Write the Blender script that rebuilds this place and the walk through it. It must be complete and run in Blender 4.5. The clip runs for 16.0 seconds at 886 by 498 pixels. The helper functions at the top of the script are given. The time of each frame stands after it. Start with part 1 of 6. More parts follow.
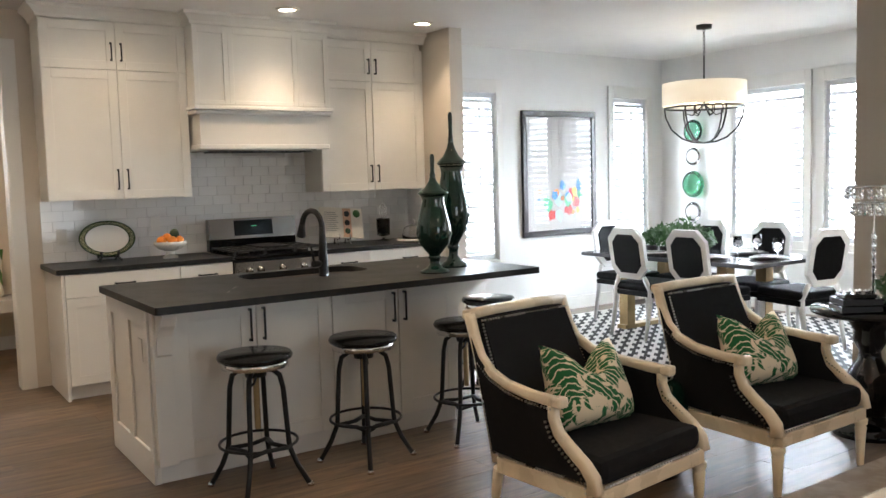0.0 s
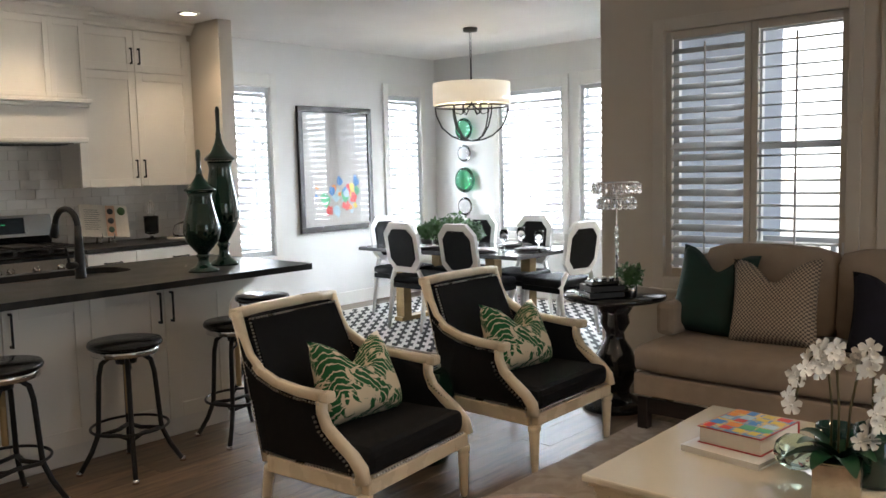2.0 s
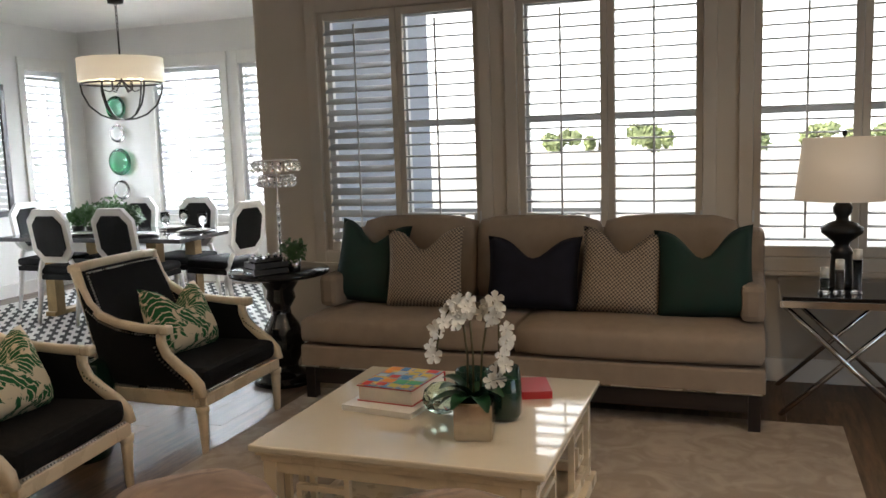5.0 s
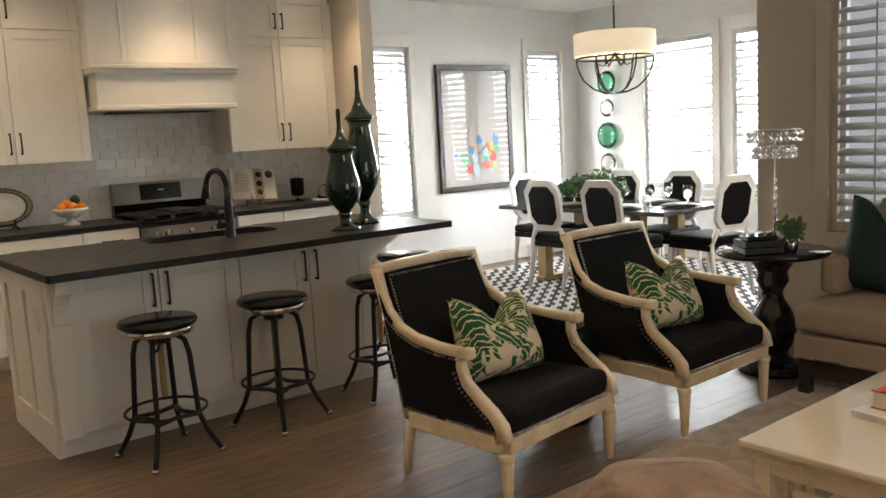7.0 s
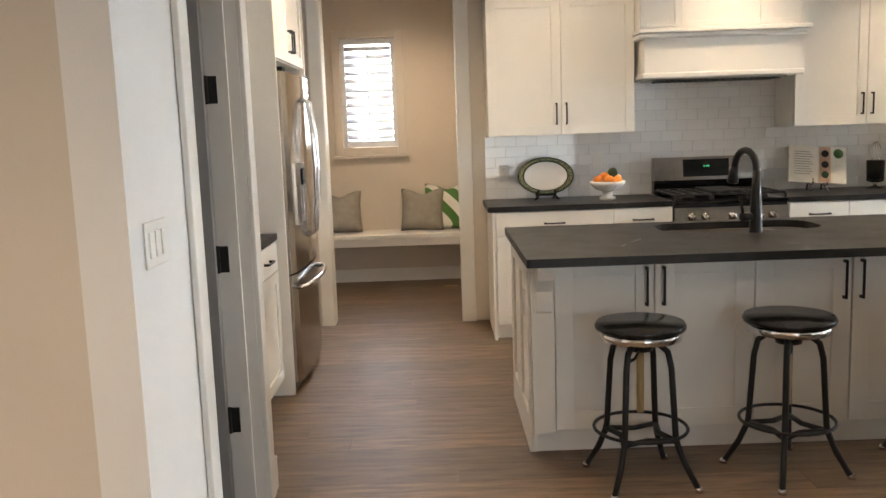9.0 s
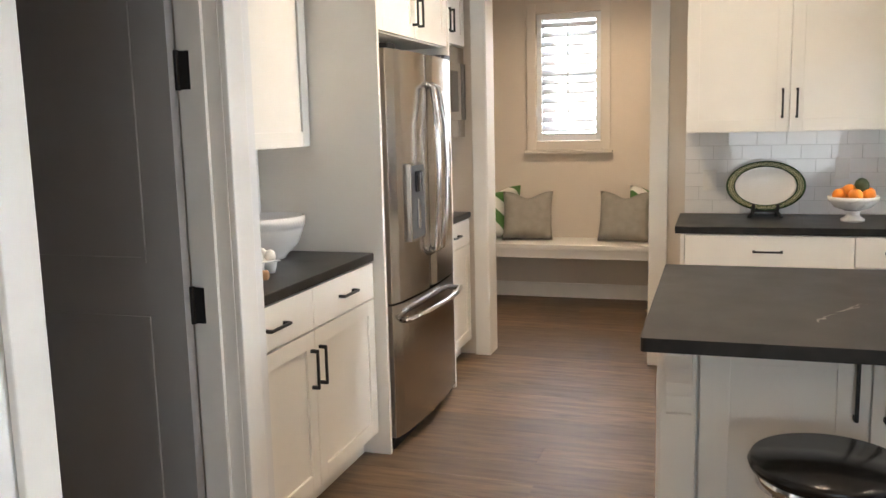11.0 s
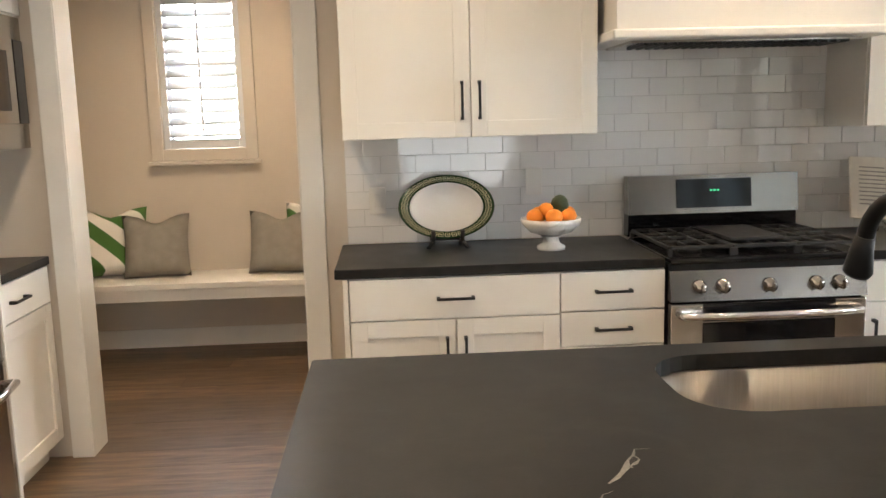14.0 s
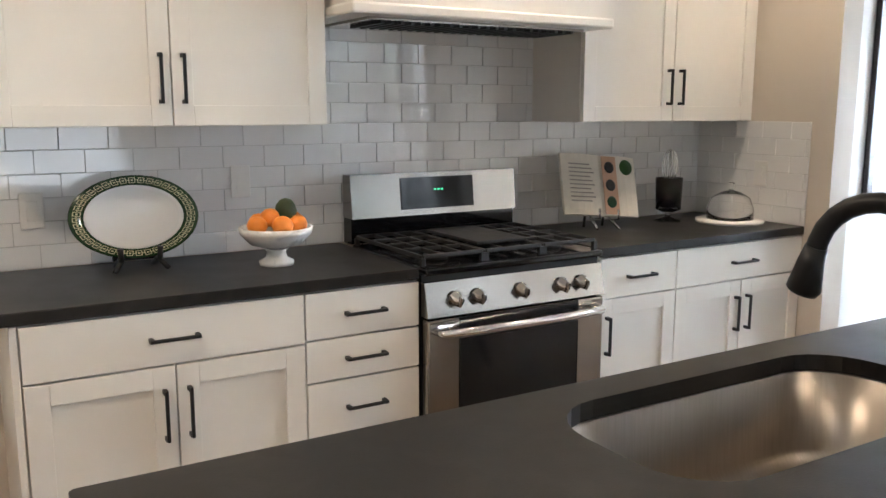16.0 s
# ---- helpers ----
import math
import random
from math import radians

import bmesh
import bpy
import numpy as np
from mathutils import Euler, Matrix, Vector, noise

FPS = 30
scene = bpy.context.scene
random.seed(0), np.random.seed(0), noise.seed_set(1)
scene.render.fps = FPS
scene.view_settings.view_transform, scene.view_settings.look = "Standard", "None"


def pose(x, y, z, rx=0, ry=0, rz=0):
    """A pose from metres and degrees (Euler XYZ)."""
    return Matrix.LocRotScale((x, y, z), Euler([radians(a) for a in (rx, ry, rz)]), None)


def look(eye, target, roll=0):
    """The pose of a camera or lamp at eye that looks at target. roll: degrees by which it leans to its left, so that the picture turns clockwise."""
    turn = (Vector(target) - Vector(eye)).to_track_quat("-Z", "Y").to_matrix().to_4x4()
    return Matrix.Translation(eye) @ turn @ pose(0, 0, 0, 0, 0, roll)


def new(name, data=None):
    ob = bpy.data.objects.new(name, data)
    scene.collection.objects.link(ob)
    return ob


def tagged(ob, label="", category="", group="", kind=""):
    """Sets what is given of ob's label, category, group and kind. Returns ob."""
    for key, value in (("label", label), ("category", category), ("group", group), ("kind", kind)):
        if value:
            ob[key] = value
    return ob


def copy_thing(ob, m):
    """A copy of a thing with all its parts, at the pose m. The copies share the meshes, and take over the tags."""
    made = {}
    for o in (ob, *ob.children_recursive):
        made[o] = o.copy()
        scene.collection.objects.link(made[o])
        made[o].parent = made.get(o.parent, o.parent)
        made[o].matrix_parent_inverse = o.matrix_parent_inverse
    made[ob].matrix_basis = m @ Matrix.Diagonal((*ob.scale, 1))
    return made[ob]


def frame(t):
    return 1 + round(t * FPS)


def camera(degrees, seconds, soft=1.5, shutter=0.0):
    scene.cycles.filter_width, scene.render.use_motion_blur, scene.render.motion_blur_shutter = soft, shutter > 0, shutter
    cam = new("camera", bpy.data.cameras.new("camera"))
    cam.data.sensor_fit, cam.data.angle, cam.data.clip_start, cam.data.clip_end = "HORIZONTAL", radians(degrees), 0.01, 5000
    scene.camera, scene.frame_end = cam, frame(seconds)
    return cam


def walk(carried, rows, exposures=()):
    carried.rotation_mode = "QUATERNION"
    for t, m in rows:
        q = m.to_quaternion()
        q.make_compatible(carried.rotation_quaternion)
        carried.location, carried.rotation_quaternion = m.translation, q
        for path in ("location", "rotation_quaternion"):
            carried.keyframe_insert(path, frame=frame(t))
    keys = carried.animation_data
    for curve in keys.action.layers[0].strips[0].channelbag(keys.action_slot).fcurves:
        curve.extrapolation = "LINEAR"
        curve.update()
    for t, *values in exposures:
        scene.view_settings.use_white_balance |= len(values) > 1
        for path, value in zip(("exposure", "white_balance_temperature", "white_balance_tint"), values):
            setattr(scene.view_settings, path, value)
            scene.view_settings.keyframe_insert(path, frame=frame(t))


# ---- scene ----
cam = camera(55.1, 16.0)
EXPOSURES = ((0.0, 1.12, 6350, 10), (1.5, 0.92, 6450, 10), (2.5, 0.58, 6500, 10), (3.5, 0.52, 6550, 10), (6.0, 0.48, 6900, 10), (6.5, 0.55, 7100, 10), (7.0, 0.82, 7250, 10), (8.0, 1.05, 7200, 10), (8.5, 1.28, 6900, 10), (10.2, 1.62, 6300, 10), (12.5, 1.58, 6500, 10), (14.0, 1.6, 6550, 10), (15.0, 1.7, 6000, 10), (15.5, 1.48, 5950, 10), (16.0, 1.48, 5950, 10))
PATH = [
    (0, (0.611, 0.64, 1.464), (1.728, 2.29, 1.296), -1.6),
    (0.5, (0.619, 0.626, 1.484), (1.832, 2.205, 1.292), -1.4),
    (1, (0.629, 0.602, 1.478), (1.931, 2.108, 1.281), -1.2),
    (1.5, (0.637, 0.574, 1.479), (2.034, 1.992, 1.284), -1.3),
    (2, (0.647, 0.558, 1.471), (2.138, 1.877, 1.278), -1.4),
    (2.5, (0.625, 0.528, 1.473), (2.208, 1.733, 1.273), -1.5),
    (3, (0.622, 0.509, 1.468), (2.303, 1.571, 1.256), -1.5),
    (3.5, (0.599, 0.479, 1.467), (2.368, 1.386, 1.246), -1.7),
    (3.7, (0.587, 0.468, 1.459), (2.391, 1.302, 1.243), -1.6),
    (5.8, (0.622, 0.462, 1.45), (2.493, 1.119, 1.188), -1.9),
    (6, (0.624, 0.49, 1.453), (2.422, 1.32, 1.179), -2.0),
    (6.5, (0.706, 0.559, 1.434), (2.242, 1.809, 1.157), -2.4),
    (7, (0.722, 0.629, 1.426), (1.965, 2.173, 1.158), -3.1),
    (7.5, (0.852, 0.769, 1.439), (1.72, 2.551, 1.17), -3.4),
    (8, (0.983, 0.875, 1.445), (1.491, 2.789, 1.165), -2.5),
    (8.5, (1.19, 1.01, 1.454), (1.383, 2.981, 1.179), -1.3),
    (9, (1.321, 1.177, 1.439), (1.325, 3.158, 1.159), -2.0),
    (9.5, (1.441, 1.482, 1.449), (1.305, 3.456, 1.158), -1.1),
    (10, (1.585, 1.79, 1.442), (1.312, 3.751, 1.157), -0.6),
    (10.2, (1.669, 1.912, 1.459), (1.319, 3.861, 1.173), -0.8),
    (12.3, (1.885, 3.075, 1.453), (1.109, 4.893, 1.155), -1.5),
    (12.5, (1.865, 3.164, 1.459), (1.147, 5.007, 1.159), -1.7),
    (13, (1.834, 3.391, 1.448), (1.345, 5.31, 1.166), -2.1),
    (13.5, (1.831, 3.545, 1.451), (1.61, 5.509, 1.145), -1.8),
    (14, (1.849, 3.744, 1.458), (1.972, 5.716, 1.148), -1.5),
    (14.5, (1.833, 3.897, 1.45), (2.312, 5.814, 1.141), -0.9),
    (15, (1.724, 4.06, 1.461), (2.547, 5.855, 1.142), -0.7),
    (15.5, (1.624, 4.201, 1.458), (2.622, 5.903, 1.13), 0.0),
    (16, (1.537, 4.441, 1.434), (2.554, 6.132, 1.102), 0.1),
]
walk(cam, [(t, look(eye, target, roll)) for t, eye, target, roll in PATH], exposures=EXPOSURES)

# ---- world, sun and lights ----
world = bpy.data.worlds.new("sky_world")
scene.world = world
world.use_nodes = True
_nt = world.node_tree
_sky = _nt.nodes.new("ShaderNodeTexSky")
_sky.sky_type = "NISHITA"
_sky.sun_disc = False
_sky.sun_elevation = radians(38)
_sky.sun_rotation = radians(-42)
_nt.links.new(_sky.outputs["Color"], _nt.nodes["Background"].inputs["Color"])
_nt.nodes["Background"].inputs["Strength"].default_value = 0.15


def lamp(name, kind, m, energy, colour, **more):
    d = bpy.data.lights.new(name, kind)
    d.energy, d.color = energy, colour
    for k, v in more.items():
        if k == "size":
            d.size = v
        elif k == "size_y":
            d.shape, d.size_y = "RECTANGLE", v
        elif k == "angle":
            d.angle = v
        elif k == "radius":
            d.shadow_soft_size = v
        elif k == "spot":
            d.spot_size, d.spot_blend = v, 0.8
    ob = new(name, d)
    ob.matrix_world = m
    return ob


lamp("sun", "SUN", look((-5, 5.5, 5.8), (0, 0, 0)), 5.0, (1.0, 0.93, 0.82), angle=radians(0.6))
DAY = (0.82, 0.91, 1.0)
WARM = (1.0, 0.76, 0.52)
# added area lamps: daylight in the openings whose view is only sky
for x, w in ((5.66, 0.45), (7.82, 0.5)):
    lamp("window_daylight", "AREA", look((x, 7.78, 1.5), (x, 6, 1.4)), 55, DAY, size=w, size_y=1.6)
for y, w in ((6.05, 0.9), (5.0, 0.75)):
    lamp("window_daylight", "AREA", look((8.72, y, 1.5), (7, y, 1.4)), 120, DAY, size=w, size_y=1.6)
lamp("window_daylight", "AREA", look((0.69, 9.62, 1.8), (0.69, 8, 1.6)), 9, DAY, size=0.55, size_y=1.0)
for y in (2.57, 1.22, -0.15):
    lamp("window_daylight", "AREA", look((6.3, y, 2.75), (5.0, y, 1.2)), 6, DAY, size=1.1, size_y=0.5)
# fill lamp at a made-up south opening, where no window is known
lamp("window_daylight", "AREA", look((2.9, -1.9, 1.3), (2.9, 0, 1.1)), 7, DAY, size=1.6, size_y=2.0)
# only the first two spots are known fittings; the others are added fill
CANS = [(3.30, 6.58), (4.52, 6.63), (2.10, 6.58), (1.05, 5.9), (1.0, 8.3), (1.9, 4.1), (3.4, 4.1), (0.2, 1.2), (-1.4, 1.2), (1.6, -0.9), (3.3, 0.5)]
WATTS = [19, 19, 8, 34, 34, 17, 17, 52, 46, 38, 44]
BEAM = [105, 105, 150, 150, 150, 130, 130, 150, 150, 150, 150]
for (x, y), watts, beam in zip(CANS, WATTS, BEAM):
    lamp("downlight_bulb", "SPOT", pose(x, y, 2.715), watts, WARM, spot=radians(beam), radius=0.06)

# ---- materials ----


def mat(name, colour, rough=0.5, metal=0.0, vary=0.12, scale=6.0, bump=0.0, bscale=120.0, stretch=(1, 1, 1), rand=0.0,
        coat=0.0, spec=0.5):
    m = bpy.data.materials.new(name)
    m.use_nodes = True
    n, ln = m.node_tree.nodes, m.node_tree.links
    b = n["Principled BSDF"]
    b.inputs["Roughness"].default_value = rough
    b.inputs["Metallic"].default_value = metal
    b.inputs["Coat Weight"].default_value = coat
    b.inputs["Specular IOR Level"].default_value = spec
    tc = n.new("ShaderNodeTexCoord")
    mp = n.new("ShaderNodeMapping")
    mp.inputs["Scale"].default_value = stretch
    ln.new(tc.outputs["Object"], mp.inputs["Vector"])
    no = n.new("ShaderNodeTexNoise")
    no.inputs["Scale"].default_value = scale
    no.inputs["Detail"].default_value = 6
    ln.new(mp.outputs["Vector"], no.inputs["Vector"])
    mr = n.new("ShaderNodeMapRange")
    mr.inputs["From Min"].default_value, mr.inputs["From Max"].default_value = 0.25, 0.75
    mr.inputs["To Min"].default_value, mr.inputs["To Max"].default_value = 1 - vary, 1 + vary
    ln.new(no.outputs["Fac"], mr.inputs["Value"])
    val = mr.outputs["Result"]
    if rand:
        oi = n.new("ShaderNodeObjectInfo")
        r2 = n.new("ShaderNodeMapRange")
        r2.inputs["To Min"].default_value, r2.inputs["To Max"].default_value = 1 - rand, 1 + rand
        ln.new(oi.outputs["Random"], r2.inputs["Value"])
        mu = n.new("ShaderNodeMath")
        mu.operation = "MULTIPLY"
        ln.new(val, mu.inputs[0])
        ln.new(r2.outputs["Result"], mu.inputs[1])
        val = mu.outputs[0]
    mx = n.new("ShaderNodeVectorMath")
    mx.operation = "SCALE"
    mx.inputs[0].default_value = colour
    ln.new(val, mx.inputs["Scale"])
    ln.new(mx.outputs["Vector"], b.inputs["Base Color"])
    rr = n.new("ShaderNodeMapRange")
    rr.inputs["To Min"].default_value, rr.inputs["To Max"].default_value = max(0.02, rough * 0.8), min(1, rough * 1.2)
    ln.new(no.outputs["Fac"], rr.inputs["Value"])
    ln.new(rr.outputs["Result"], b.inputs["Roughness"])
    if bump:
        n2 = n.new("ShaderNodeTexNoise")
        n2.inputs["Scale"].default_value = bscale
        n2.inputs["Detail"].default_value = 3
        ln.new(mp.outputs["Vector"], n2.inputs["Vector"])
        bp = n.new("ShaderNodeBump")
        bp.inputs["Strength"].default_value = bump
        bp.inputs["Distance"].default_value = 0.002
        ln.new(n2.outputs["Fac"], bp.inputs["Height"])
        ln.new(bp.outputs["Normal"], b.inputs["Normal"])
    return m


def two_tone(name, a, c, tex, scale, lo, hi, rough=0.8, stretch=(1, 1, 1), bump=0.0, rand=0.0, spec=0.5):
    """Two colours parted by a noise, wave or voronoi pattern."""
    m = mat(name, a, rough, vary=0.06, bump=bump, bscale=300, rand=rand, spec=spec)
    n, ln = m.node_tree.nodes, m.node_tree.links
    b = n["Principled BSDF"]
    old = b.inputs["Base Color"].links[0].from_socket
    tc = n.new("ShaderNodeTexCoord")
    mp = n.new("ShaderNodeMapping")
    mp.inputs["Scale"].default_value = stretch
    ln.new(tc.outputs["Object"], mp.inputs["Vector"])
    t = n.new(tex)
    t.inputs["Scale"].default_value = scale
    if tex == "ShaderNodeTexNoise":
        t.inputs["Detail"].default_value = 3
        t.inputs["Distortion"].default_value = 1.2
    if tex == "ShaderNodeTexWave":
        t.inputs["Distortion"].default_value = 4
        t.inputs["Detail"].default_value = 3
    ln.new(mp.outputs["Vector"], t.inputs["Vector"])
    out = t.outputs["Distance"] if tex == "ShaderNodeTexVoronoi" else t.outputs["Fac"]
    mr = n.new("ShaderNodeMapRange")
    mr.inputs["From Min"].default_value, mr.inputs["From Max"].default_value = lo, hi
    ln.new(out, mr.inputs["Value"])
    mix = n.new("ShaderNodeMix")
    mix.data_type = "RGBA"
    ln.new(mr.outputs["Result"], mix.inputs["Factor"])
    ln.new(old, mix.inputs["A"])
    mix.inputs["B"].default_value = (*c, 1)
    ln.new(mix.outputs["Result"], b.inputs["Base Color"])
    return m


def glass(name, colour=(1, 1, 1), rough=0.0, ior=1.45):
    m = mat(name, colour, rough, vary=0.0)
    b = m.node_tree.nodes["Principled BSDF"]
    b.inputs["Transmission Weight"].default_value = 1.0
    b.inputs["IOR"].default_value = ior
    return m


def glow(name, colour, strength, base=(0.8, 0.8, 0.8)):
    m = mat(name, base, 0.6, vary=0.0)
    b = m.node_tree.nodes["Principled BSDF"]
    b.inputs["Emission Color"].default_value = (*colour, 1)
    b.inputs["Emission Strength"].default_value = strength
    return m


WALL = mat("wall_paint", (0.60, 0.535, 0.455), 0.75, vary=0.03, scale=3, bump=0.25, bscale=220)
# paler copy of the wall paint, with cool daylight put into the colour
DAYWALL = mat("daylit_wall_tone", (0.74, 0.73, 0.71), 0.75, vary=0.03, scale=3, bump=0.25, bscale=220)
# greige trim; on the sofa windows the colour also holds their backlit shade
TRIM2 = mat("greige_shaded_trim", (0.60, 0.545, 0.475), 0.45, vary=0.03, bump=0.06)
CEIL = mat("ceiling_paint", (0.78, 0.76, 0.73), 0.7, vary=0.03, scale=3, bump=0.4, bscale=90)
TRIM = mat("trim_paint", (0.74, 0.72, 0.68), 0.4, vary=0.03, bump=0.06)
CAB = mat("cabinet_paint", (0.80, 0.77, 0.71), 0.35, vary=0.025, scale=4, bump=0.06, bscale=90)
SHUT = mat("shutter_paint", (0.66, 0.67, 0.68), 0.35, vary=0.03)
WOOD = two_tone("oak_plank", (0.165, 0.107, 0.061), (0.050, 0.031, 0.018), "ShaderNodeTexNoise", 3.2, 0.36, 0.70, 0.43, (1.0, 9, 1), 0.15, rand=0.30)
for nd in WOOD.node_tree.nodes:
    if nd.bl_idname == "ShaderNodeTexNoise" and nd.inputs["Distortion"].default_value > 1:
        nd.inputs["Detail"].default_value = 9
        nd.inputs["Roughness"].default_value = 0.62
        nd.inputs["Distortion"].default_value = 0.25
STONE = two_tone("honed_black_stone", (0.011, 0.0105, 0.010), (0.022, 0.021, 0.0195), "ShaderNodeTexNoise", 9, 0.45, 0.8, 0.36, bump=0.1, spec=0.28)
TILE = mat("glazed_tile", (0.78, 0.77, 0.755), 0.05, vary=0.04, scale=3, bump=0.03, bscale=14, rand=0.03, coat=0.5)
GROUT = mat("grout", (0.58, 0.57, 0.55), 0.9, vary=0.08, scale=50)
STEEL = mat("brushed_steel", (0.44, 0.41, 0.375), 0.17, 1.0, vary=0.06, scale=14, stretch=(1, 1, 40), bump=0.03)
CHROME = mat("chrome", (0.8, 0.8, 0.8), 0.08, 1.0, vary=0.03)
BLACKM = mat("black_metal", (0.010, 0.0098, 0.0098), 0.42, 0.0, vary=0.2, scale=20, spec=0.35)
BLACKG = mat("black_gloss", (0.006, 0.006, 0.007), 0.09, vary=0.2, coat=0.1)
IRON = mat("cast_iron", (0.02, 0.02, 0.02), 0.55, 0.2, vary=0.3, scale=40, bump=0.3)
NICKEL = mat("nail_head_nickel", (0.66, 0.63, 0.58), 0.28, 1.0, vary=0.1)
CREAM = mat("cream_lacquer_wood", (0.74, 0.63, 0.46), 0.28, vary=0.06, scale=8, bump=0.05)
BLACKF = mat("black_upholstery", (0.006, 0.0058, 0.0065), 0.9, vary=0.25, scale=30, bump=0.4, bscale=500, spec=0.25)
TAUPE = mat("taupe_sofa_cloth", (0.30, 0.235, 0.18), 0.9, vary=0.10, scale=12, bump=0.35, bscale=600, spec=0.2)
GREENV = mat("green_velvet", (0.003, 0.024, 0.017), 0.75, vary=0.35, scale=10, bump=0.2, bscale=300)
NAVY = mat("dark_navy_cloth", (0.014, 0.014, 0.022), 0.9, vary=0.2, scale=14, bump=0.3, bscale=400, spec=0.2)
TWEED = two_tone("tweed_cloth", (0.38, 0.30, 0.22), (0.115, 0.088, 0.068), "ShaderNodeTexChecker", 95, 0.0, 1.0, 0.95, (1.0, 0.0, 1.0), 0.4)
LEAFPRINT = two_tone("leaf_print_cloth", (0.74, 0.64, 0.46), (0.010, 0.115, 0.032), "ShaderNodeTexNoise", 9, 0.46, 0.49, 0.85, (1, 1, 1.3), 0.2)


def rib_print(m):
    """Pale ribs through the printed leaves."""
    n, ln = m.node_tree.nodes, m.node_tree.links
    mask = next(k for k in n if k.bl_idname == "ShaderNodeMix").inputs["Factor"]
    old = mask.links[0].from_socket
    tc = n.new("ShaderNodeTexCoord")
    w = n.new("ShaderNodeTexWave")
    w.bands_direction = "DIAGONAL"
    w.inputs["Scale"].default_value = 19
    w.inputs["Distortion"].default_value = 7
    w.inputs["Detail Scale"].default_value = 0.8
    ln.new(tc.outputs["Object"], w.inputs["Vector"])
    r = n.new("ShaderNodeMapRange")
    r.inputs["From Min"].default_value, r.inputs["From Max"].default_value = 0.05, 0.16
    ln.new(w.outputs["Fac"], r.inputs["Value"])
    mu = n.new("ShaderNodeMath")
    mu.operation = "MULTIPLY"
    ln.new(old, mu.inputs[0])
    ln.new(r.outputs["Result"], mu.inputs[1])
    ln.new(mu.outputs[0], mask)


rib_print(LEAFPRINT)
GREYC = mat("grey_linen", (0.28, 0.26, 0.225), 0.9, vary=0.12, scale=16, bump=0.4, bscale=420, spec=0.2)
SINKM = mat("sink_steel", (0.30, 0.265, 0.23), 0.33, 1.0, vary=0.08, scale=10, stretch=(20, 1, 1))
# leaf green lightened so the colour itself carries the sunlit glare
HEDGE = mat("sunlit_hedge", (0.34, 0.40, 0.20), 0.7, vary=0.4, scale=0.6)
FUR = two_tone("hide_pouf", (0.36, 0.245, 0.165), (0.17, 0.115, 0.085), "ShaderNodeTexNoise", 5, 0.4, 0.65, 0.95, bump=0.6)
SEATB = mat("black_seat_lacquer", (0.010, 0.0095, 0.0095), 0.22, vary=0.3, scale=25, spec=0.4)
GREENC = mat("dark_green_glaze", (0.004, 0.022, 0.014), 0.06, vary=0.3, scale=5, coat=0.5)
GREENG = glass("green_glass", (0.12, 0.55, 0.30), 0.05)
CLEAR = glass("clear_glass")
PANE = glass("window_glass", (1, 1, 1), 0.0, 1.1)
WHITEC = mat("white_ceramic", (0.80, 0.79, 0.77), 0.12, vary=0.02, coat=0.3)
MARBLE = two_tone("pale_marble", (0.78, 0.76, 0.73), (0.55, 0.53, 0.51), "ShaderNodeTexNoise", 14, 0.55, 0.7, 0.25)
ORANGE = mat("orange_peel", (0.80, 0.25, 0.025), 0.45, vary=0.15, scale=14, bump=0.5, bscale=260)
LIME = mat("avocado_skin", (0.035, 0.055, 0.018), 0.55, vary=0.35, scale=30, bump=0.7, bscale=160)
LEAF = mat("leaf", (0.045, 0.12, 0.03), 0.5, vary=0.4, scale=9, rand=0.2)
DLEAF = mat("dark_leaf", (0.012, 0.05, 0.022), 0.3, vary=0.3, scale=9)
PETAL = mat("white_petal", (0.80, 0.78, 0.72), 0.6, vary=0.06, scale=20)
STEMM = mat("stem", (0.10, 0.085, 0.04), 0.6, vary=0.2)
GOLD = mat("aged_gold_wood", (0.36, 0.25, 0.12), 0.42, 0.35, vary=0.2, scale=12)
DSTAIN = mat("dark_stained_wood", (0.018, 0.013, 0.012), 0.3, vary=0.3, scale=12, stretch=(1, 1, 8))
PAPER = mat("paper", (0.78, 0.74, 0.66), 0.8, vary=0.05, scale=30)
RED = mat("red_cover", (0.42, 0.02, 0.025), 0.35, vary=0.1)
COVER = two_tone("bright_cover", (0.05, 0.22, 0.42), (0.65, 0.42, 0.06), "ShaderNodeTexNoise", 18, 0.45, 0.55, 0.3)
LINEN = glow("lampshade_linen", (1.0, 0.75, 0.5), 0.12, (0.80, 0.74, 0.66))
LITSHADE = glow("lit_lampshade", (1.0, 0.72, 0.45), 0.3, (0.72, 0.82, 0.78))
CAN = glow("downlight_lens", (1.0, 0.86, 0.66), 14.0)
# door grey that has the dark closet's shade put into the colour
DOORSHADE = mat("shaded_door_tone", (0.30, 0.29, 0.285), 0.45, vary=0.03, bump=0.05)
RUG = two_tone("pale_shag_rug", (0.42, 0.35, 0.28), (0.33, 0.27, 0.21), "ShaderNodeTexNoise", 7, 0.4, 0.6, 0.95, bump=0.8)
RUGW = mat("rug_white", (0.62, 0.60, 0.57), 0.95, vary=0.08, scale=40, bump=0.5)
RUGB = mat("rug_black", (0.016, 0.015, 0.016), 0.95, vary=0.2, scale=40, bump=0.5)
SIDING = mat("house_siding", (0.34, 0.38, 0.46), 0.7, vary=0.05, bump=0.1)
# ground colour raised towards white to carry the outdoor glare
GRASS = two_tone("glare_pale_lawn", (0.74, 0.71, 0.66), (0.62, 0.61, 0.54), "ShaderNodeTexNoise", 0.12, 0.4, 0.65, 0.95)
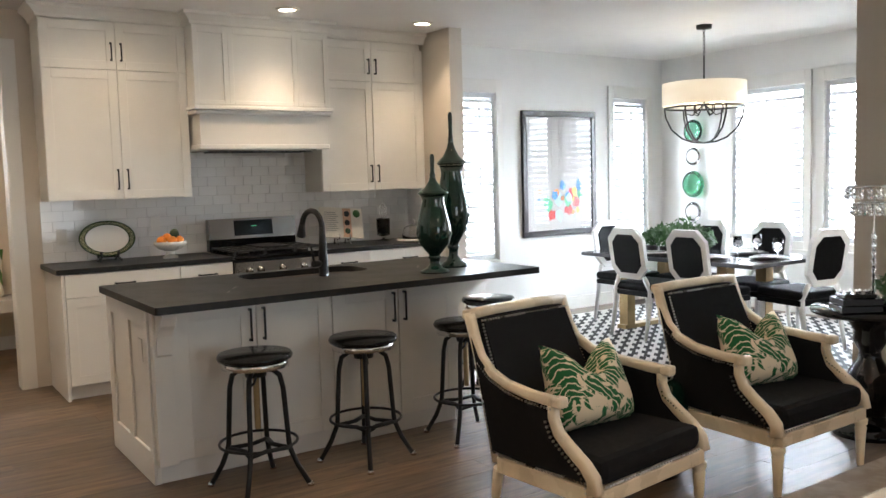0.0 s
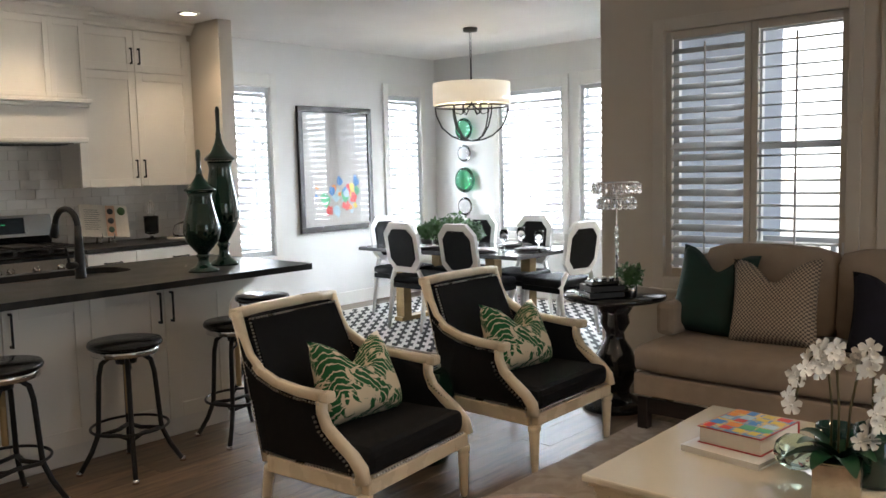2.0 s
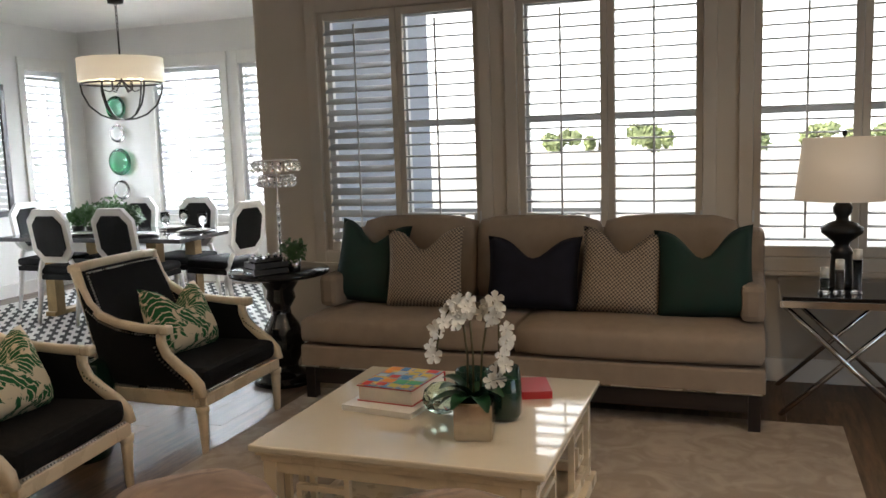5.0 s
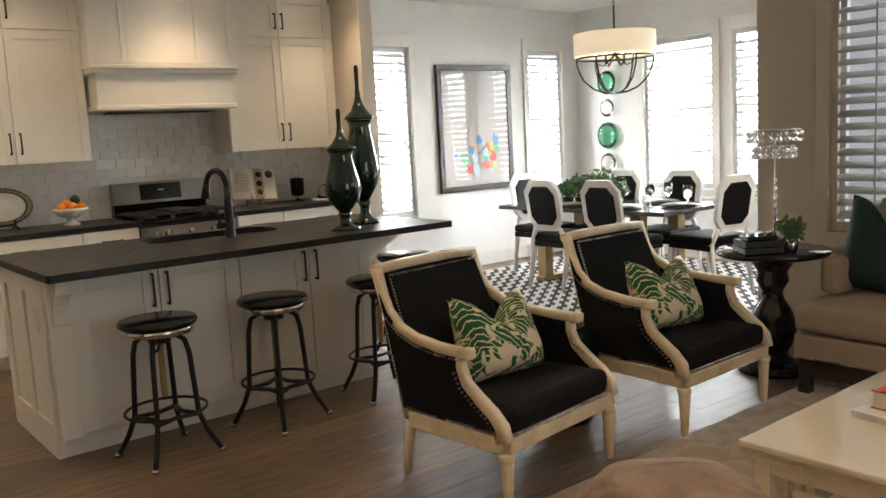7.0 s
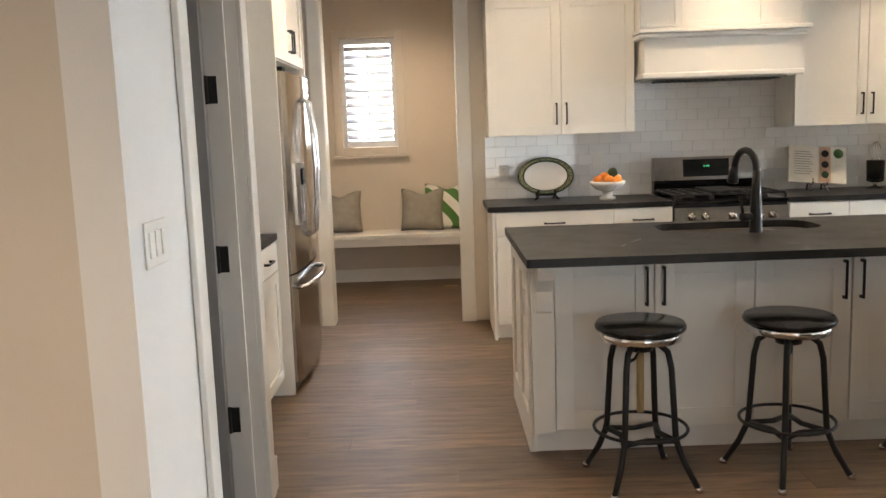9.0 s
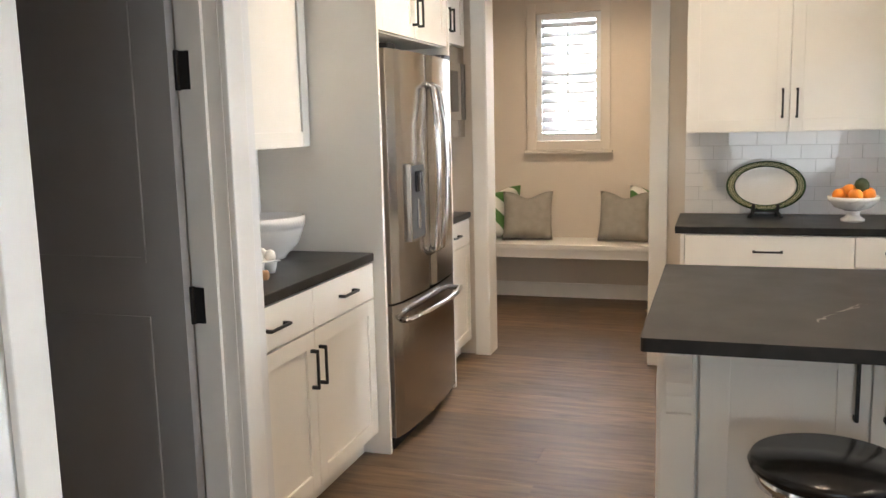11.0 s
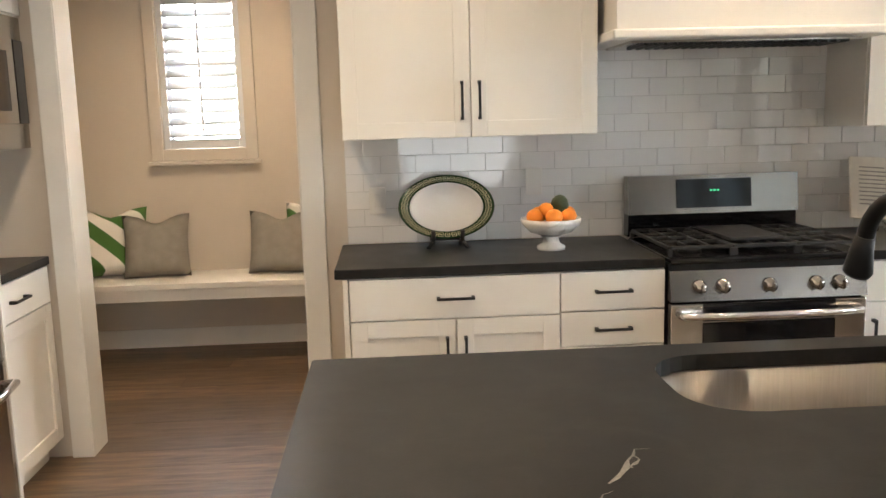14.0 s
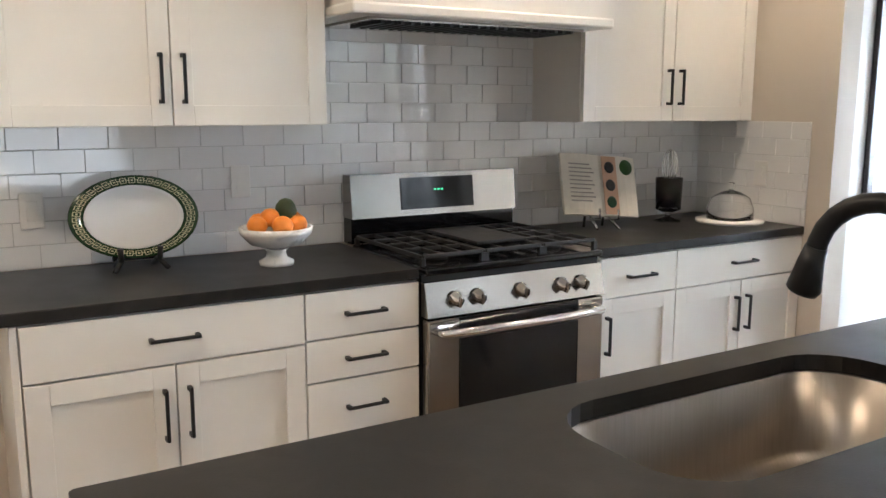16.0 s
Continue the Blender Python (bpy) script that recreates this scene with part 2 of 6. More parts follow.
MATBOARD = mat("picture_mount", (0.42, 0.39, 0.36), 0.6, vary=0.02)
PAINTC = [mat("art_" + k, c, 0.6, vary=0.2, scale=9) for k, c in (("pale_blue", (0.40, 0.55, 0.62)), ("blue", (0.05, 0.22, 0.55)),
          ("red", (0.65, 0.05, 0.04)), ("orange", (0.75, 0.25, 0.04)), ("green", (0.08, 0.38, 0.18)), ("yellow", (0.7, 0.52, 0.08)))]

# ---- mesh helpers ----


def bx(bm, x0, x1, y0, y1, z0, z1, bevel=0.0):
    m = Matrix.Translation(((x0 + x1) / 2, (y0 + y1) / 2, (z0 + z1) / 2)) @ Matrix.Diagonal((abs(x1 - x0), abs(y1 - y0), abs(z1 - z0), 1))
    vs = bmesh.ops.create_cube(bm, size=1, matrix=m)["verts"]
    if bevel:
        es = list({e for v in vs for e in v.link_edges})
        bmesh.ops.bevel(bm, geom=es, offset=bevel, segments=2, affect="EDGES", profile=0.5)
    return bm


def box(x0, x1, y0, y1, z0, z1, bevel=0.0):
    return bx(bmesh.new(), x0, x1, y0, y1, z0, z1, bevel)


def lathe(bm, prof, n=28, at=(0, 0, 0), ring=False):
    """Turned solid from (radius, height) pairs."""
    rings = []
    for r, z in prof:
        rings.append([bm.verts.new((at[0] + r * math.cos(2 * math.pi * i / n), at[1] + r * math.sin(2 * math.pi * i / n), at[2] + z)) for i in range(n)])
    for a, b in list(zip(rings, rings[1:])) + ([(rings[-1], rings[0])] if ring else []):
        for i in range(n):
            f = bm.faces.new((a[i], a[(i + 1) % n], b[(i + 1) % n], b[i]))
            f.smooth = True
    if ring:
        return bm
    if prof[0][0] > 1e-4:
        bm.faces.new(rings[0][::-1])
    if prof[-1][0] > 1e-4:
        bm.faces.new(rings[-1])
    return bm


SQUARE = [(1, 0.45), (0.7, 0.8), (0, 0.8), (-0.7, 0.8), (-1, 0.45), (-1, -0.6), (-0.7, -0.8), (0.7, -0.8), (1, -0.6)]
ROUND = {}


def tube(bm, pts, r, n=8, flat=1.0, closed=False, prof=None):
    """Bar along points, round or with its own section; r may be a list."""
    if prof is None:
        prof = ROUND.setdefault((n, flat), [(math.cos(2 * math.pi * j / n), flat * math.sin(2 * math.pi * j / n)) for j in range(n)])
    n = len(prof)
    pts = [Vector(p) for p in pts]
    k = len(pts)
    rings = []
    ref = None
    for i, p in enumerate(pts):
        if closed:
            d = pts[(i + 1) % k] - pts[i - 1]
        else:
            d = pts[min(i + 1, k - 1)] - pts[max(i - 1, 0)]
        d.normalize()
        if ref is None:
            ref = Vector((0, 0, 1)) if abs(d.z) < 0.9 else Vector((1, 0, 0))
        a = d.cross(ref)
        if a.length < 1e-4:
            a = d.cross(Vector((0, 1, 0)))
        a.normalize()
        b = a.cross(d).normalized()
        ref = b
        rad = r[i] if isinstance(r, (list, tuple)) else r
        rings.append([bm.verts.new(p + rad * (ca * a + cb * b)) for ca, cb in prof])
    pairs = list(zip(rings, rings[1:])) + ([(rings[-1], rings[0])] if closed else [])
    for a, b in pairs:
        for j in range(n):
            f = bm.faces.new((a[j], a[(j + 1) % n], b[(j + 1) % n], b[j]))
            f.smooth = True
    if not closed:
        bm.faces.new(rings[0][::-1])
        bm.faces.new(rings[-1])
    return bm


def prism(bm, poly, axis, a, b):
    """Polygon in the two other axes, pulled from a to b along axis."""
    def p(u, v, w):
        return (w, u, v) if axis == "x" else ((u, w, v) if axis == "y" else (u, v, w))
    lo = [bm.verts.new(p(u, v, a)) for u, v in poly]
    hi = [bm.verts.new(p(u, v, b)) for u, v in poly]
    n = len(poly)
    bm.faces.new(lo[::-1])
    bm.faces.new(hi)
    for i in range(n):
        bm.faces.new((lo[i], lo[(i + 1) % n], hi[(i + 1) % n], hi[i]))
    return bm


def blob(bm, at, r, sub=2, squash=(1, 1, 1)):
    vs = bmesh.ops.create_icosphere(bm, subdivisions=sub, radius=r, matrix=Matrix.Translation(at) @ Matrix.Diagonal((*squash, 1)))["verts"]
    for v in vs:
        for f in v.link_faces:
            f.smooth = True
    return bm


def data_of(name, bm, material):
    bmesh.ops.recalc_face_normals(bm, faces=bm.faces)
    me = bpy.data.meshes.new(name)
    bm.to_mesh(me)
    bm.free()
    if material:
        me.materials.append(material)
    return me


def part(name, bm, material, parent=None, label=""):
    ob = new(name, data_of(name, bm, material))
    if parent is not None:
        ob.parent = parent
    if label:
        ob["label"] = label
    return ob


def piece(name, me, parent, x=0, y=0, z=0, rx=0, ry=0, rz=0):
    ob = new(name, me)
    ob.parent = parent
    ob.matrix_basis = pose(x, y, z, rx, ry, rz)
    return ob


def thing(name, m, label="", category="", group="", kind=""):
    ob = new(name)
    ob.empty_display_size = 0.1
    ob.matrix_basis = m
    return tagged(ob, label, category, group, kind)


def shell(name, bm, material, label=""):
    return tagged(part(name, bm, material), label, kind="structure")


# ---- the shell of the place ----


def wall(name, axis, a, b, u0, u1, z1, holes, label):
    """A wall between a and b on axis, from u0 to u1, with openings (u0, u1, z0, z1)."""
    us = sorted({u0, u1, *[h[0] for h in holes], *[h[1] for h in holes]})
    zs = sorted({0.0, z1, *[h[2] for h in holes], *[h[3] for h in holes]})
    bm = bmesh.new()
    for p, q in zip(us, us[1:]):
        for r, s in zip(zs, zs[1:]):
            cu, cz = (p + q) / 2, (r + s) / 2
            if any(h[0] < cu < h[1] and h[2] < cz < h[3] for h in holes):
                continue
            if axis == "y":
                bx(bm, p, q, a, b, r, s)
            else:
                bx(bm, a, b, p, q, r, s)
    bmesh.ops.remove_doubles(bm, verts=bm.verts, dist=0.0005)
    return shell(name, bm, WALL, label)


CH = 2.74
WZ0, WZ1 = 0.72, 2.29
wall("wall_north", "y", 7.45, 7.62, 1.66, 4.90, CH, [], "painted back wall of the kitchen")
wall("wall_north_dining", "y", 7.45, 7.62, 4.90, 8.50, CH, [(5.46, 5.90, 0.62, WZ1), (7.54, 8.08, 0.62, WZ1)], "white back wall of the dining corner").data.materials[0] = DAYWALL
wall("wall_window_dining", "x", 8.35, 8.52, 3.5, 7.45, CH, [(5.62, 6.48, WZ0, WZ1), (4.60, 5.41, WZ0, WZ1)], "white dining wall with two shuttered windows").data.materials[0] = DAYWALL
wall("wall_window_sofa", "x", 5.74, 5.91, -1.6, 3.60, CH, [(2.02, 3.13, WZ0, WZ1), (0.69, 1.78, WZ0, WZ1), (-0.69, 0.42, WZ0, WZ1)], "painted wall with three shuttered windows")
wall("wall_dining_south", "y", 3.43, 3.60, 5.91, 8.52, CH, [], "plain side wall of dining corner")
part("siding", box(5.92, 8.54, 3.39, 3.426, -0.3, 3.0), SIDING, bpy.data.objects["wall_dining_south"], "blue-grey outside siding in shade")
wall("wall_stub", "y", 6.70, 7.45, 4.835, 4.965, CH, [], "short wall at the end of the kitchen counter")
wall("wall_fridge", "x", -0.28, -0.11, 4.57, 7.45, CH, [], "painted wall behind fridge and cabinets")
wall("wall_hall", "x", 0.48, 0.60, 3.13, 4.52, CH, [(3.67, 4.36, 0, 2.05)], "wall with open doorway and switches, coloured pale for its daylight").data.materials[0] = DAYWALL
wall("wall_beige", "y", 3.13, 3.25, -3.2, 0.48, CH, [], "warm beige painted wall")
wall("wall_closet_far", "y", 4.42, 4.57, -2.2, 0.48, CH, [], "plain closet wall")
wall("wall_closet_back", "x", -2.2, -2.08, 3.25, 4.42, CH, [], "plain closet wall")
wall("wall_mud_front", "y", 7.45, 7.60, -1.2, 1.66, CH, [(0.485, 1.47, 0, 2.42)], "wall with a cased opening to the mudroom")
wall("wall_mud_back", "y", 9.30, 9.47, -1.2, 2.4, CH, [(0.43, 0.95, 1.29, 2.30)], "mudroom wall with a small shuttered window")
wall("wall_mud_west", "x", -0.62, -0.5, 7.60, 9.30, CH, [], "mudroom side wall")
wall("wall_mud_east", "x", 1.86, 2.0, 7.60, 9.30, CH, [], "mudroom side wall")
# unseen wall; its opening is made up to let the fill light in
wall("wall_south", "y", -1.75, -1.6, -3.3, 5.91, CH, [(2.0, 3.8, 0.0, 2.3)], "plain unseen wall closing the living room")
wall("wall_west", "x", -3.3, -3.2, -1.6, 3.25, CH, [], "plain unseen wall closing the living room")
shell("ceiling", box(-3.4, 8.6, -1.8, 9.5, CH, CH + 0.2), CEIL, "white painted ceiling")
# out of view; added above the ceiling to block sun and sky
shell("roof", box(-4.0, 9.0, -2.4, 10.1, CH + 0.2, CH + 0.35), SIDING, "unseen roof slab added to keep the sun out")
shell("subfloor", box(-3.4, 8.6, -1.8, 9.5, -0.3, -0.012), DSTAIN, "dark subfloor under planks")
shell("ground", box(-900, 900, -900, 900, -0.62, -0.60), GRASS, "lawn coloured pale for glare, reaching the horizon")

# skirting and door trims
sk = bmesh.new()
bx(sk, 4.97, 8.35, 7.432, 7.449, 0, 0.135)
bx(sk, 8.332, 8.349, 3.6, 7.43, 0, 0.135)
bx(sk, 5.722, 5.739, -1.6, 3.6, 0, 0.135)
bx(sk, 0.602, 0.616, 4.455, 4.52, 0, 0.135)
bx(sk, 0.602, 0.616, 3.13, 3.57, 0, 0.135)
bx(sk, 1.49, 1.86, 7.602, 7.616, 0, 0.135)
bx(sk, -0.5, 1.86, 9.282, 9.298, 0, 0.12)
bx(sk, 4.83, 4.97, 6.684, 6.699, 0, 0.135)
shell("baseboard", sk, TRIM, "white painted baseboard")

tr = bmesh.new()
for y0, y1 in ((3.58, 3.67), (4.36, 4.45)):
    bx(tr, 0.602, 0.622, y0, y1, 0, 2.14, 0.004)
bx(tr, 0.602, 0.622, 3.6705, 4.3595, 2.05, 2.14, 0.004)
bx(tr, 0.475, 0.603, 3.655, 3.672, 0, 2.05)
bx(tr, 0.475, 0.603, 4.358, 4.375, 0, 2.05)
bx(tr, 0.52, 0.56, 4.345, 4.359, 0, 2.05)
shell("trim_doorway", tr, TRIM, "white painted door casing and jamb")
tr = bmesh.new()
for x0, x1 in ((0.41, 0.50), (1.47, 1.57)):
    bx(tr, x0, x1, 7.425, 7.449, 0, 2.52, 0.004)
bx(tr, 0.41, 1.57, 7.427, 7.449, 2.42, 2.53, 0.004)
bx(tr, 0.484, 0.504, 7.43, 7.61, 0, 2.42)
bx(tr, 1.466, 1.486, 7.43, 7.61, 0, 2.42)
shell("trim_mudroom", tr, TRIM, "white painted casing of mudroom opening")


def louvre_mesh(w, depth=0.085):
    bm = bmesh.new()
    n = 8
    lo, hi = [], []
    for i in range(n):
        a = 2 * math.pi * i / n
        y, z = depth / 2 * math.cos(a), 0.0055 * math.sin(a)
        lo.append(bm.verts.new((-w / 2, y, z)))
        hi.append(bm.verts.new((w / 2, y, z)))
    for i in range(n):
        bm.faces.new((lo[i], lo[(i + 1) % n], hi[(i + 1) % n], hi[i])).smooth = True
    bm.faces.new(lo)
    bm.faces.new(hi[::-1])
    return data_of("slat", bm, SHUT)


def window(name, m, w, z0, z1, panels, tilt, rail=0.06, label="", top=0.075, trim=TRIM, shutter=SHUT):
    """Shuttered window. Local x along the wall, y towards the outside, origin at the opening's middle on the floor."""
    win = thing(name, m, label or "white plantation shutters over a bright window", "window", kind="structure")
    f = bmesh.new()
    c = 0.075
    for s in (-1, 1):
        bx(f, min(s * w / 2, s * (w / 2 + c)), max(s * w / 2, s * (w / 2 + c)), -0.024, -0.001, z0 - c, z1 + top, 0.004)
    bx(f, -w / 2, w / 2, -0.024, -0.001, z1, z1 + top, 0.004)
    bx(f, -w / 2, w / 2, -0.024, -0.001, z0 - c, z0, 0.004)
    part("casing", f, trim, win)
    part("window_sill", box(-w / 2 - c - 0.02, w / 2 + c + 0.02, -0.045, -0.002, z0 - c - 0.025, z0 - c - 0.001, 0.004), trim, win)
    f = bmesh.new()
    for s in (-1, 1):
        bx(f, min(s * (w / 2 - 0.045), s * w / 2), max(s * (w / 2 - 0.045), s * w / 2), 0.11, 0.15, z0, z1)
    bx(f, -w / 2 + 0.045, w / 2 - 0.045, 0.11, 0.15, z0, z0 + 0.05)
    bx(f, -w / 2 + 0.045, w / 2 - 0.045, 0.11, 0.15, z1 - 0.05, z1)
    zm = z0 + 0.53 * (z1 - z0)
    bx(f, -w / 2 + 0.045, w / 2 - 0.045, 0.105, 0.145, zm - 0.022, zm + 0.022)
    if panels > 1:
        bx(f, -0.03, 0.03, 0.112, 0.152, z0 + 0.05, zm - 0.022)
        bx(f, -0.03, 0.03, 0.112, 0.152, zm + 0.022, z1 - 0.05)
    part("window_frame", f, SHUT, win)
    g = part("pane", box(-w / 2 + 0.04, w / 2 - 0.04, 0.128, 0.132, z0 + 0.04, z1 - 0.04), PANE, win)
    g.visible_shadow = False
    pw = w / panels
    st = 0.042
    for k in range(panels):
        xa = -w / 2 + k * pw
        tl = tilt[k] if isinstance(tilt, (list, tuple)) else tilt
        p = bmesh.new()
        bx(p, xa + 0.002, xa + st, 0.012, 0.042, z0 + 0.003, z1 - 0.003, 0.003)
        bx(p, xa + pw - st, xa + pw - 0.002, 0.012, 0.042, z0 + 0.003, z1 - 0.003, 0.003)
        bx(p, xa + st, xa + pw - st, 0.013, 0.041, z0 + 0.003, z0 + rail, 0.003)
        bx(p, xa + st, xa + pw - st, 0.013, 0.041, z1 - 0.05, z1 - 0.003, 0.003)
        sp = part("shutter_panel", p, shutter, win)
        me = louvre_mesh(pw - 2 * st - 0.004)
        zz = z0 + rail + 0.04
        while zz < z1 - 0.075:
            piece("slat", me, sp, xa + pw / 2, 0.028, zz, tl)
            zz += 0.0745
        part("tilt_rod", box(xa + pw / 2 - 0.006, xa + pw / 2 + 0.006, -0.024, -0.014, z0 + rail + 0.05, z1 - 0.09, 0.002), SHUT, sp)
        part("hinge", box(xa + (0.0 if k == 0 else pw - 0.012), xa + (0.012 if k == 0 else pw), -0.03, -0.0245, z0 + 0.2, z0 + 0.27), SHUT, sp)
    return win


window("window_1", pose(5.74, 2.575, 0, 0, 0, -90), 1.11, WZ0, WZ1, 2, [30, 4], trim=TRIM2, shutter=TRIM2)
window("window_2", pose(5.74, 1.235, 0, 0, 0, -90), 1.09, WZ0, WZ1, 2, 3, trim=TRIM2, shutter=TRIM2)
window("window_3", pose(5.74, -0.135, 0, 0, 0, -90), 1.11, WZ0, WZ1, 2, 3, trim=TRIM2, shutter=TRIM2)
window("window_4", pose(5.68, 7.45, 0), 0.44, 0.62, WZ1, 1, 34, top=0.13)
window("window_5", pose(7.81, 7.45, 0), 0.54, 0.62, WZ1, 1, 34, top=0.13)
window("window_6", pose(8.35, 6.05, 0, 0, 0, -90), 0.86, WZ0, WZ1, 1, 34, top=0.13)
window("window_7", pose(8.35, 5.005, 0, 0, 0, -90), 0.81, WZ0, WZ1, 1, 34, top=0.13)
window("window_8", pose(0.69, 9.30, 0), 0.52, 1.29, 2.30, 1, 36, trim=TRIM2)

# the open closet door
door = thing("door_1", pose(0.475, 4.352, 0, 0, 0, 180), "panelled door standing open, coloured grey for the closet's shade", "door", kind="structure")
b = bmesh.new()
bx(b, 0, 0.67, 0.0, 0.035, 0.01, 2.03)
for z0, z1 in ((0.2, 0.95), (1.1, 1.9)):
    for q in ((0.11, 0.125, z0, z1), (0.545, 0.56, z0, z1), (0.125, 0.545, z0, z0 + 0.015), (0.125, 0.545, z1 - 0.015, z1)):
        bx(b, q[0], q[1], 0.034, 0.041, q[2], q[3])
part("door_leaf", b, DOORSHADE, door)
for z in (0.35, 0.98, 1.61):
    h = bmesh.new()
    bx(h, -0.075, -0.002, 0.0, 0.004, z - 0.05, z + 0.05, 0.001)
    lathe(h, [(0.008, z - 0.052), (0.008, z + 0.052)], 10, (-0.004, 0.003, 0))
    part("hinge", h, BLACKM, door, "black hinge")
sw = thing("light_switch", pose(0.601, 3.30, 1.18), "white triple rocker switch plate on wall", "switch")
part("plate", box(0, 0.006, -0.08, 0.08, -0.058, 0.058, 0.003), TRIM, sw)
for i in (-1, 0, 1):
    part("rocker", box(0.0062, 0.011, i * 0.046 - 0.016, i * 0.046 + 0.016, -0.033, 0.033, 0.002), TRIM, sw)


def outlet(m, rocker=False):
    o = thing("wall_outlet", m, "white outlet plate on tiled wall", "outlet")
    part("plate", box(-0.036, 0.036, -0.007, 0, -0.058, 0.058, 0.003), TRIM, o)
    if rocker:
        part("rocker", box(-0.016, 0.016, -0.012, -0.0072, -0.033, 0.033, 0.002), TRIM, o)
    else:
        for z in (-0.02, 0.02):
            s = lathe(bmesh.new(), [(0.017, 0), (0.017, 0.003)], 14)
            bmesh.ops.transform(s, matrix=pose(0, -0.0072, z, 90), verts=s.verts)
            part("socket", s, TRIM, o)


outlet(pose(2.485, 7.436, 1.165))
outlet(pose(1.80, 7.436, 1.10), True)
outlet(pose(4.821, 7.05, 1.13, 0, 0, -90))
outlet(pose(-0.096, 5.55, 1.13, 0, 0, 90))
outlet(pose(5.737, 3.05, 0.35, 0, 0, -90))

# recessed downlights; all but the first two are added with their fill lamps
for x, y in CANS:
    d = thing("downlight", pose(x, y, CH), "round white recessed ceiling light, lit, most of the set added", "ceiling light", "ceiling downlights")
    part("ring", lathe(bmesh.new(), [(0.062, -0.002), (0.064, -0.012), (0.088, -0.008), (0.09, -0.001)], 28, ring=True), TRIM, d)
    part("lens", lathe(bmesh.new(), [(0.0001, -0.004), (0.061, -0.004), (0.061, -0.001)], 24), CAN, d)

# ---- kitchen ----


def handle(length, parent, x, y, z, upright):
    """Black bar pull whose posts stand on the front at y."""
    b = bmesh.new()
    h = length / 2
    if upright:
        bx(b, x - 0.005, x + 0.005, y - 0.032, y - 0.022, z - h, z + h, 0.002)
        for s in (-1, 1):
            bx(b, x - 0.006, x + 0.006, y - 0.024, y - 0.0005, z + s * (h - 0.006) - 0.006, z + s * (h - 0.006) + 0.006)
    else:
        bx(b, x - h, x + h, y - 0.032, y - 0.022, z - 0.005, z + 0.005, 0.002)
        for s in (-1, 1):
            bx(b, x + s * (h - 0.006) - 0.006, x + s * (h - 0.006) + 0.006, y - 0.024, y - 0.0005, z - 0.006, z + 0.006)
    part("handle", b, BLACKM, parent, "black bar pull")


def shaker(parent, x0, x1, z0, z1, y=0.0, name="door", rail=0.062):
    b = bmesh.new()
    bx(b, x0, x1, y - 0.010, y, z0, z1)
    d = part(name, b, CAB, parent)
    part("stile", box(x0, x0 + rail, y - 0.020, y - 0.0098, z0, z1, 0.0015), CAB, d)
    part("stile", box(x1 - rail, x1, y - 0.020, y - 0.0098, z0, z1, 0.0015), CAB, d)
    part("rail", box(x0 + rail, x1 - rail, y - 0.0198, y - 0.0098, z0, z0 + rail, 0.0015), CAB, d)
    part("rail", box(x0 + rail, x1 - rail, y - 0.0198, y - 0.0098, z1 - rail, z1, 0.0015), CAB, d)
    return d


def slab(parent, x0, x1, z0, z1):
    d = part("drawer", box(x0, x1, -0.020, 0, z0, z1, 0.002), CAB, parent)
    handle(0.14, d, (x0 + x1) / 2, -0.020, (z0 + z1) / 2, False)


def base_cabinet(m, w, depth, kind, label):
    c = thing("base_cabinet", m, label, "cabinet")
    part("body", box(0, w, 0.001, depth, 0.10, 0.872), CAB, c)
    part("toe_kick", box(0, w, 0.055, 0.075, 0.0, 0.099), CAB, c)
    g = 0.0025
    if kind == "drawers":
        for z0, z1 in ((0.722, 0.868), (0.585, 0.716), (0.40, 0.579), (0.105, 0.394)):
            slab(c, g, w - g, z0, z1)
    else:
        n = 2 if kind in ("pair", "pair2") else 1
        if kind == "pair2":
            slab(c, g, w / 2 - g, 0.715, 0.868)
            slab(c, w / 2 + g, w - g, 0.715, 0.868)
        else:
            slab(c, g, w - g, 0.715, 0.868)
        for i in range(n):
            a, b = w * i / n + g, w * (i + 1) / n - g
            d = shaker(c, a, b, 0.105, 0.709)
            x = b - 0.032 if (i == 0 and n == 2) else a + 0.032
            handle(0.15, d, x, -0.020, 0.57, True)
    return c


def wall_cabinet(m, w, z0, zs, z1, label, depth=0.33, low=True):
    c = thing("wall_cabinet", m, label, "cabinet")
    part("body", box(0, w, 0.001, depth, z0, z1 + 0.02), CAB, c)
    for i in (0, 1):
        a, b = w * i / 2 + 0.0025, w * (i + 1) / 2 - 0.0025
        x = b - 0.032 if i == 0 else a + 0.032
        if low:
            d = shaker(c, a, b, z0 + 0.003, zs - 0.003)
            handle(0.15, d, x, -0.020, z0 + 0.145, True)
        d = shaker(c, a, b, zs + 0.003, z1 - 0.003)
        handle(0.13, d, x, -0.020, zs + 0.13, True)
    return c


CF, UF = 6.835, 7.13
base_cabinet(pose(1.69, CF, 0), 0.785, 0.61, "pair", "white shaker base cabinet with one wide drawer")
base_cabinet(pose(2.475, CF, 0), 0.40, 0.61, "drawers", "white base cabinet with a stack of drawers")
base_cabinet(pose(3.655, CF, 0), 0.40, 0.61, "single", "white shaker base cabinet beside the range")
base_cabinet(pose(4.055, CF, 0), 0.775, 0.61, "pair", "white shaker base cabinet at the wall end")
ep = thing("end_panel", pose(1.668, CF, 0), "white panelled end of base cabinets", "panel")
part("board", box(0, 0.020, -0.018, 0.61, 0.0, 0.872, 0.002), CAB, ep)
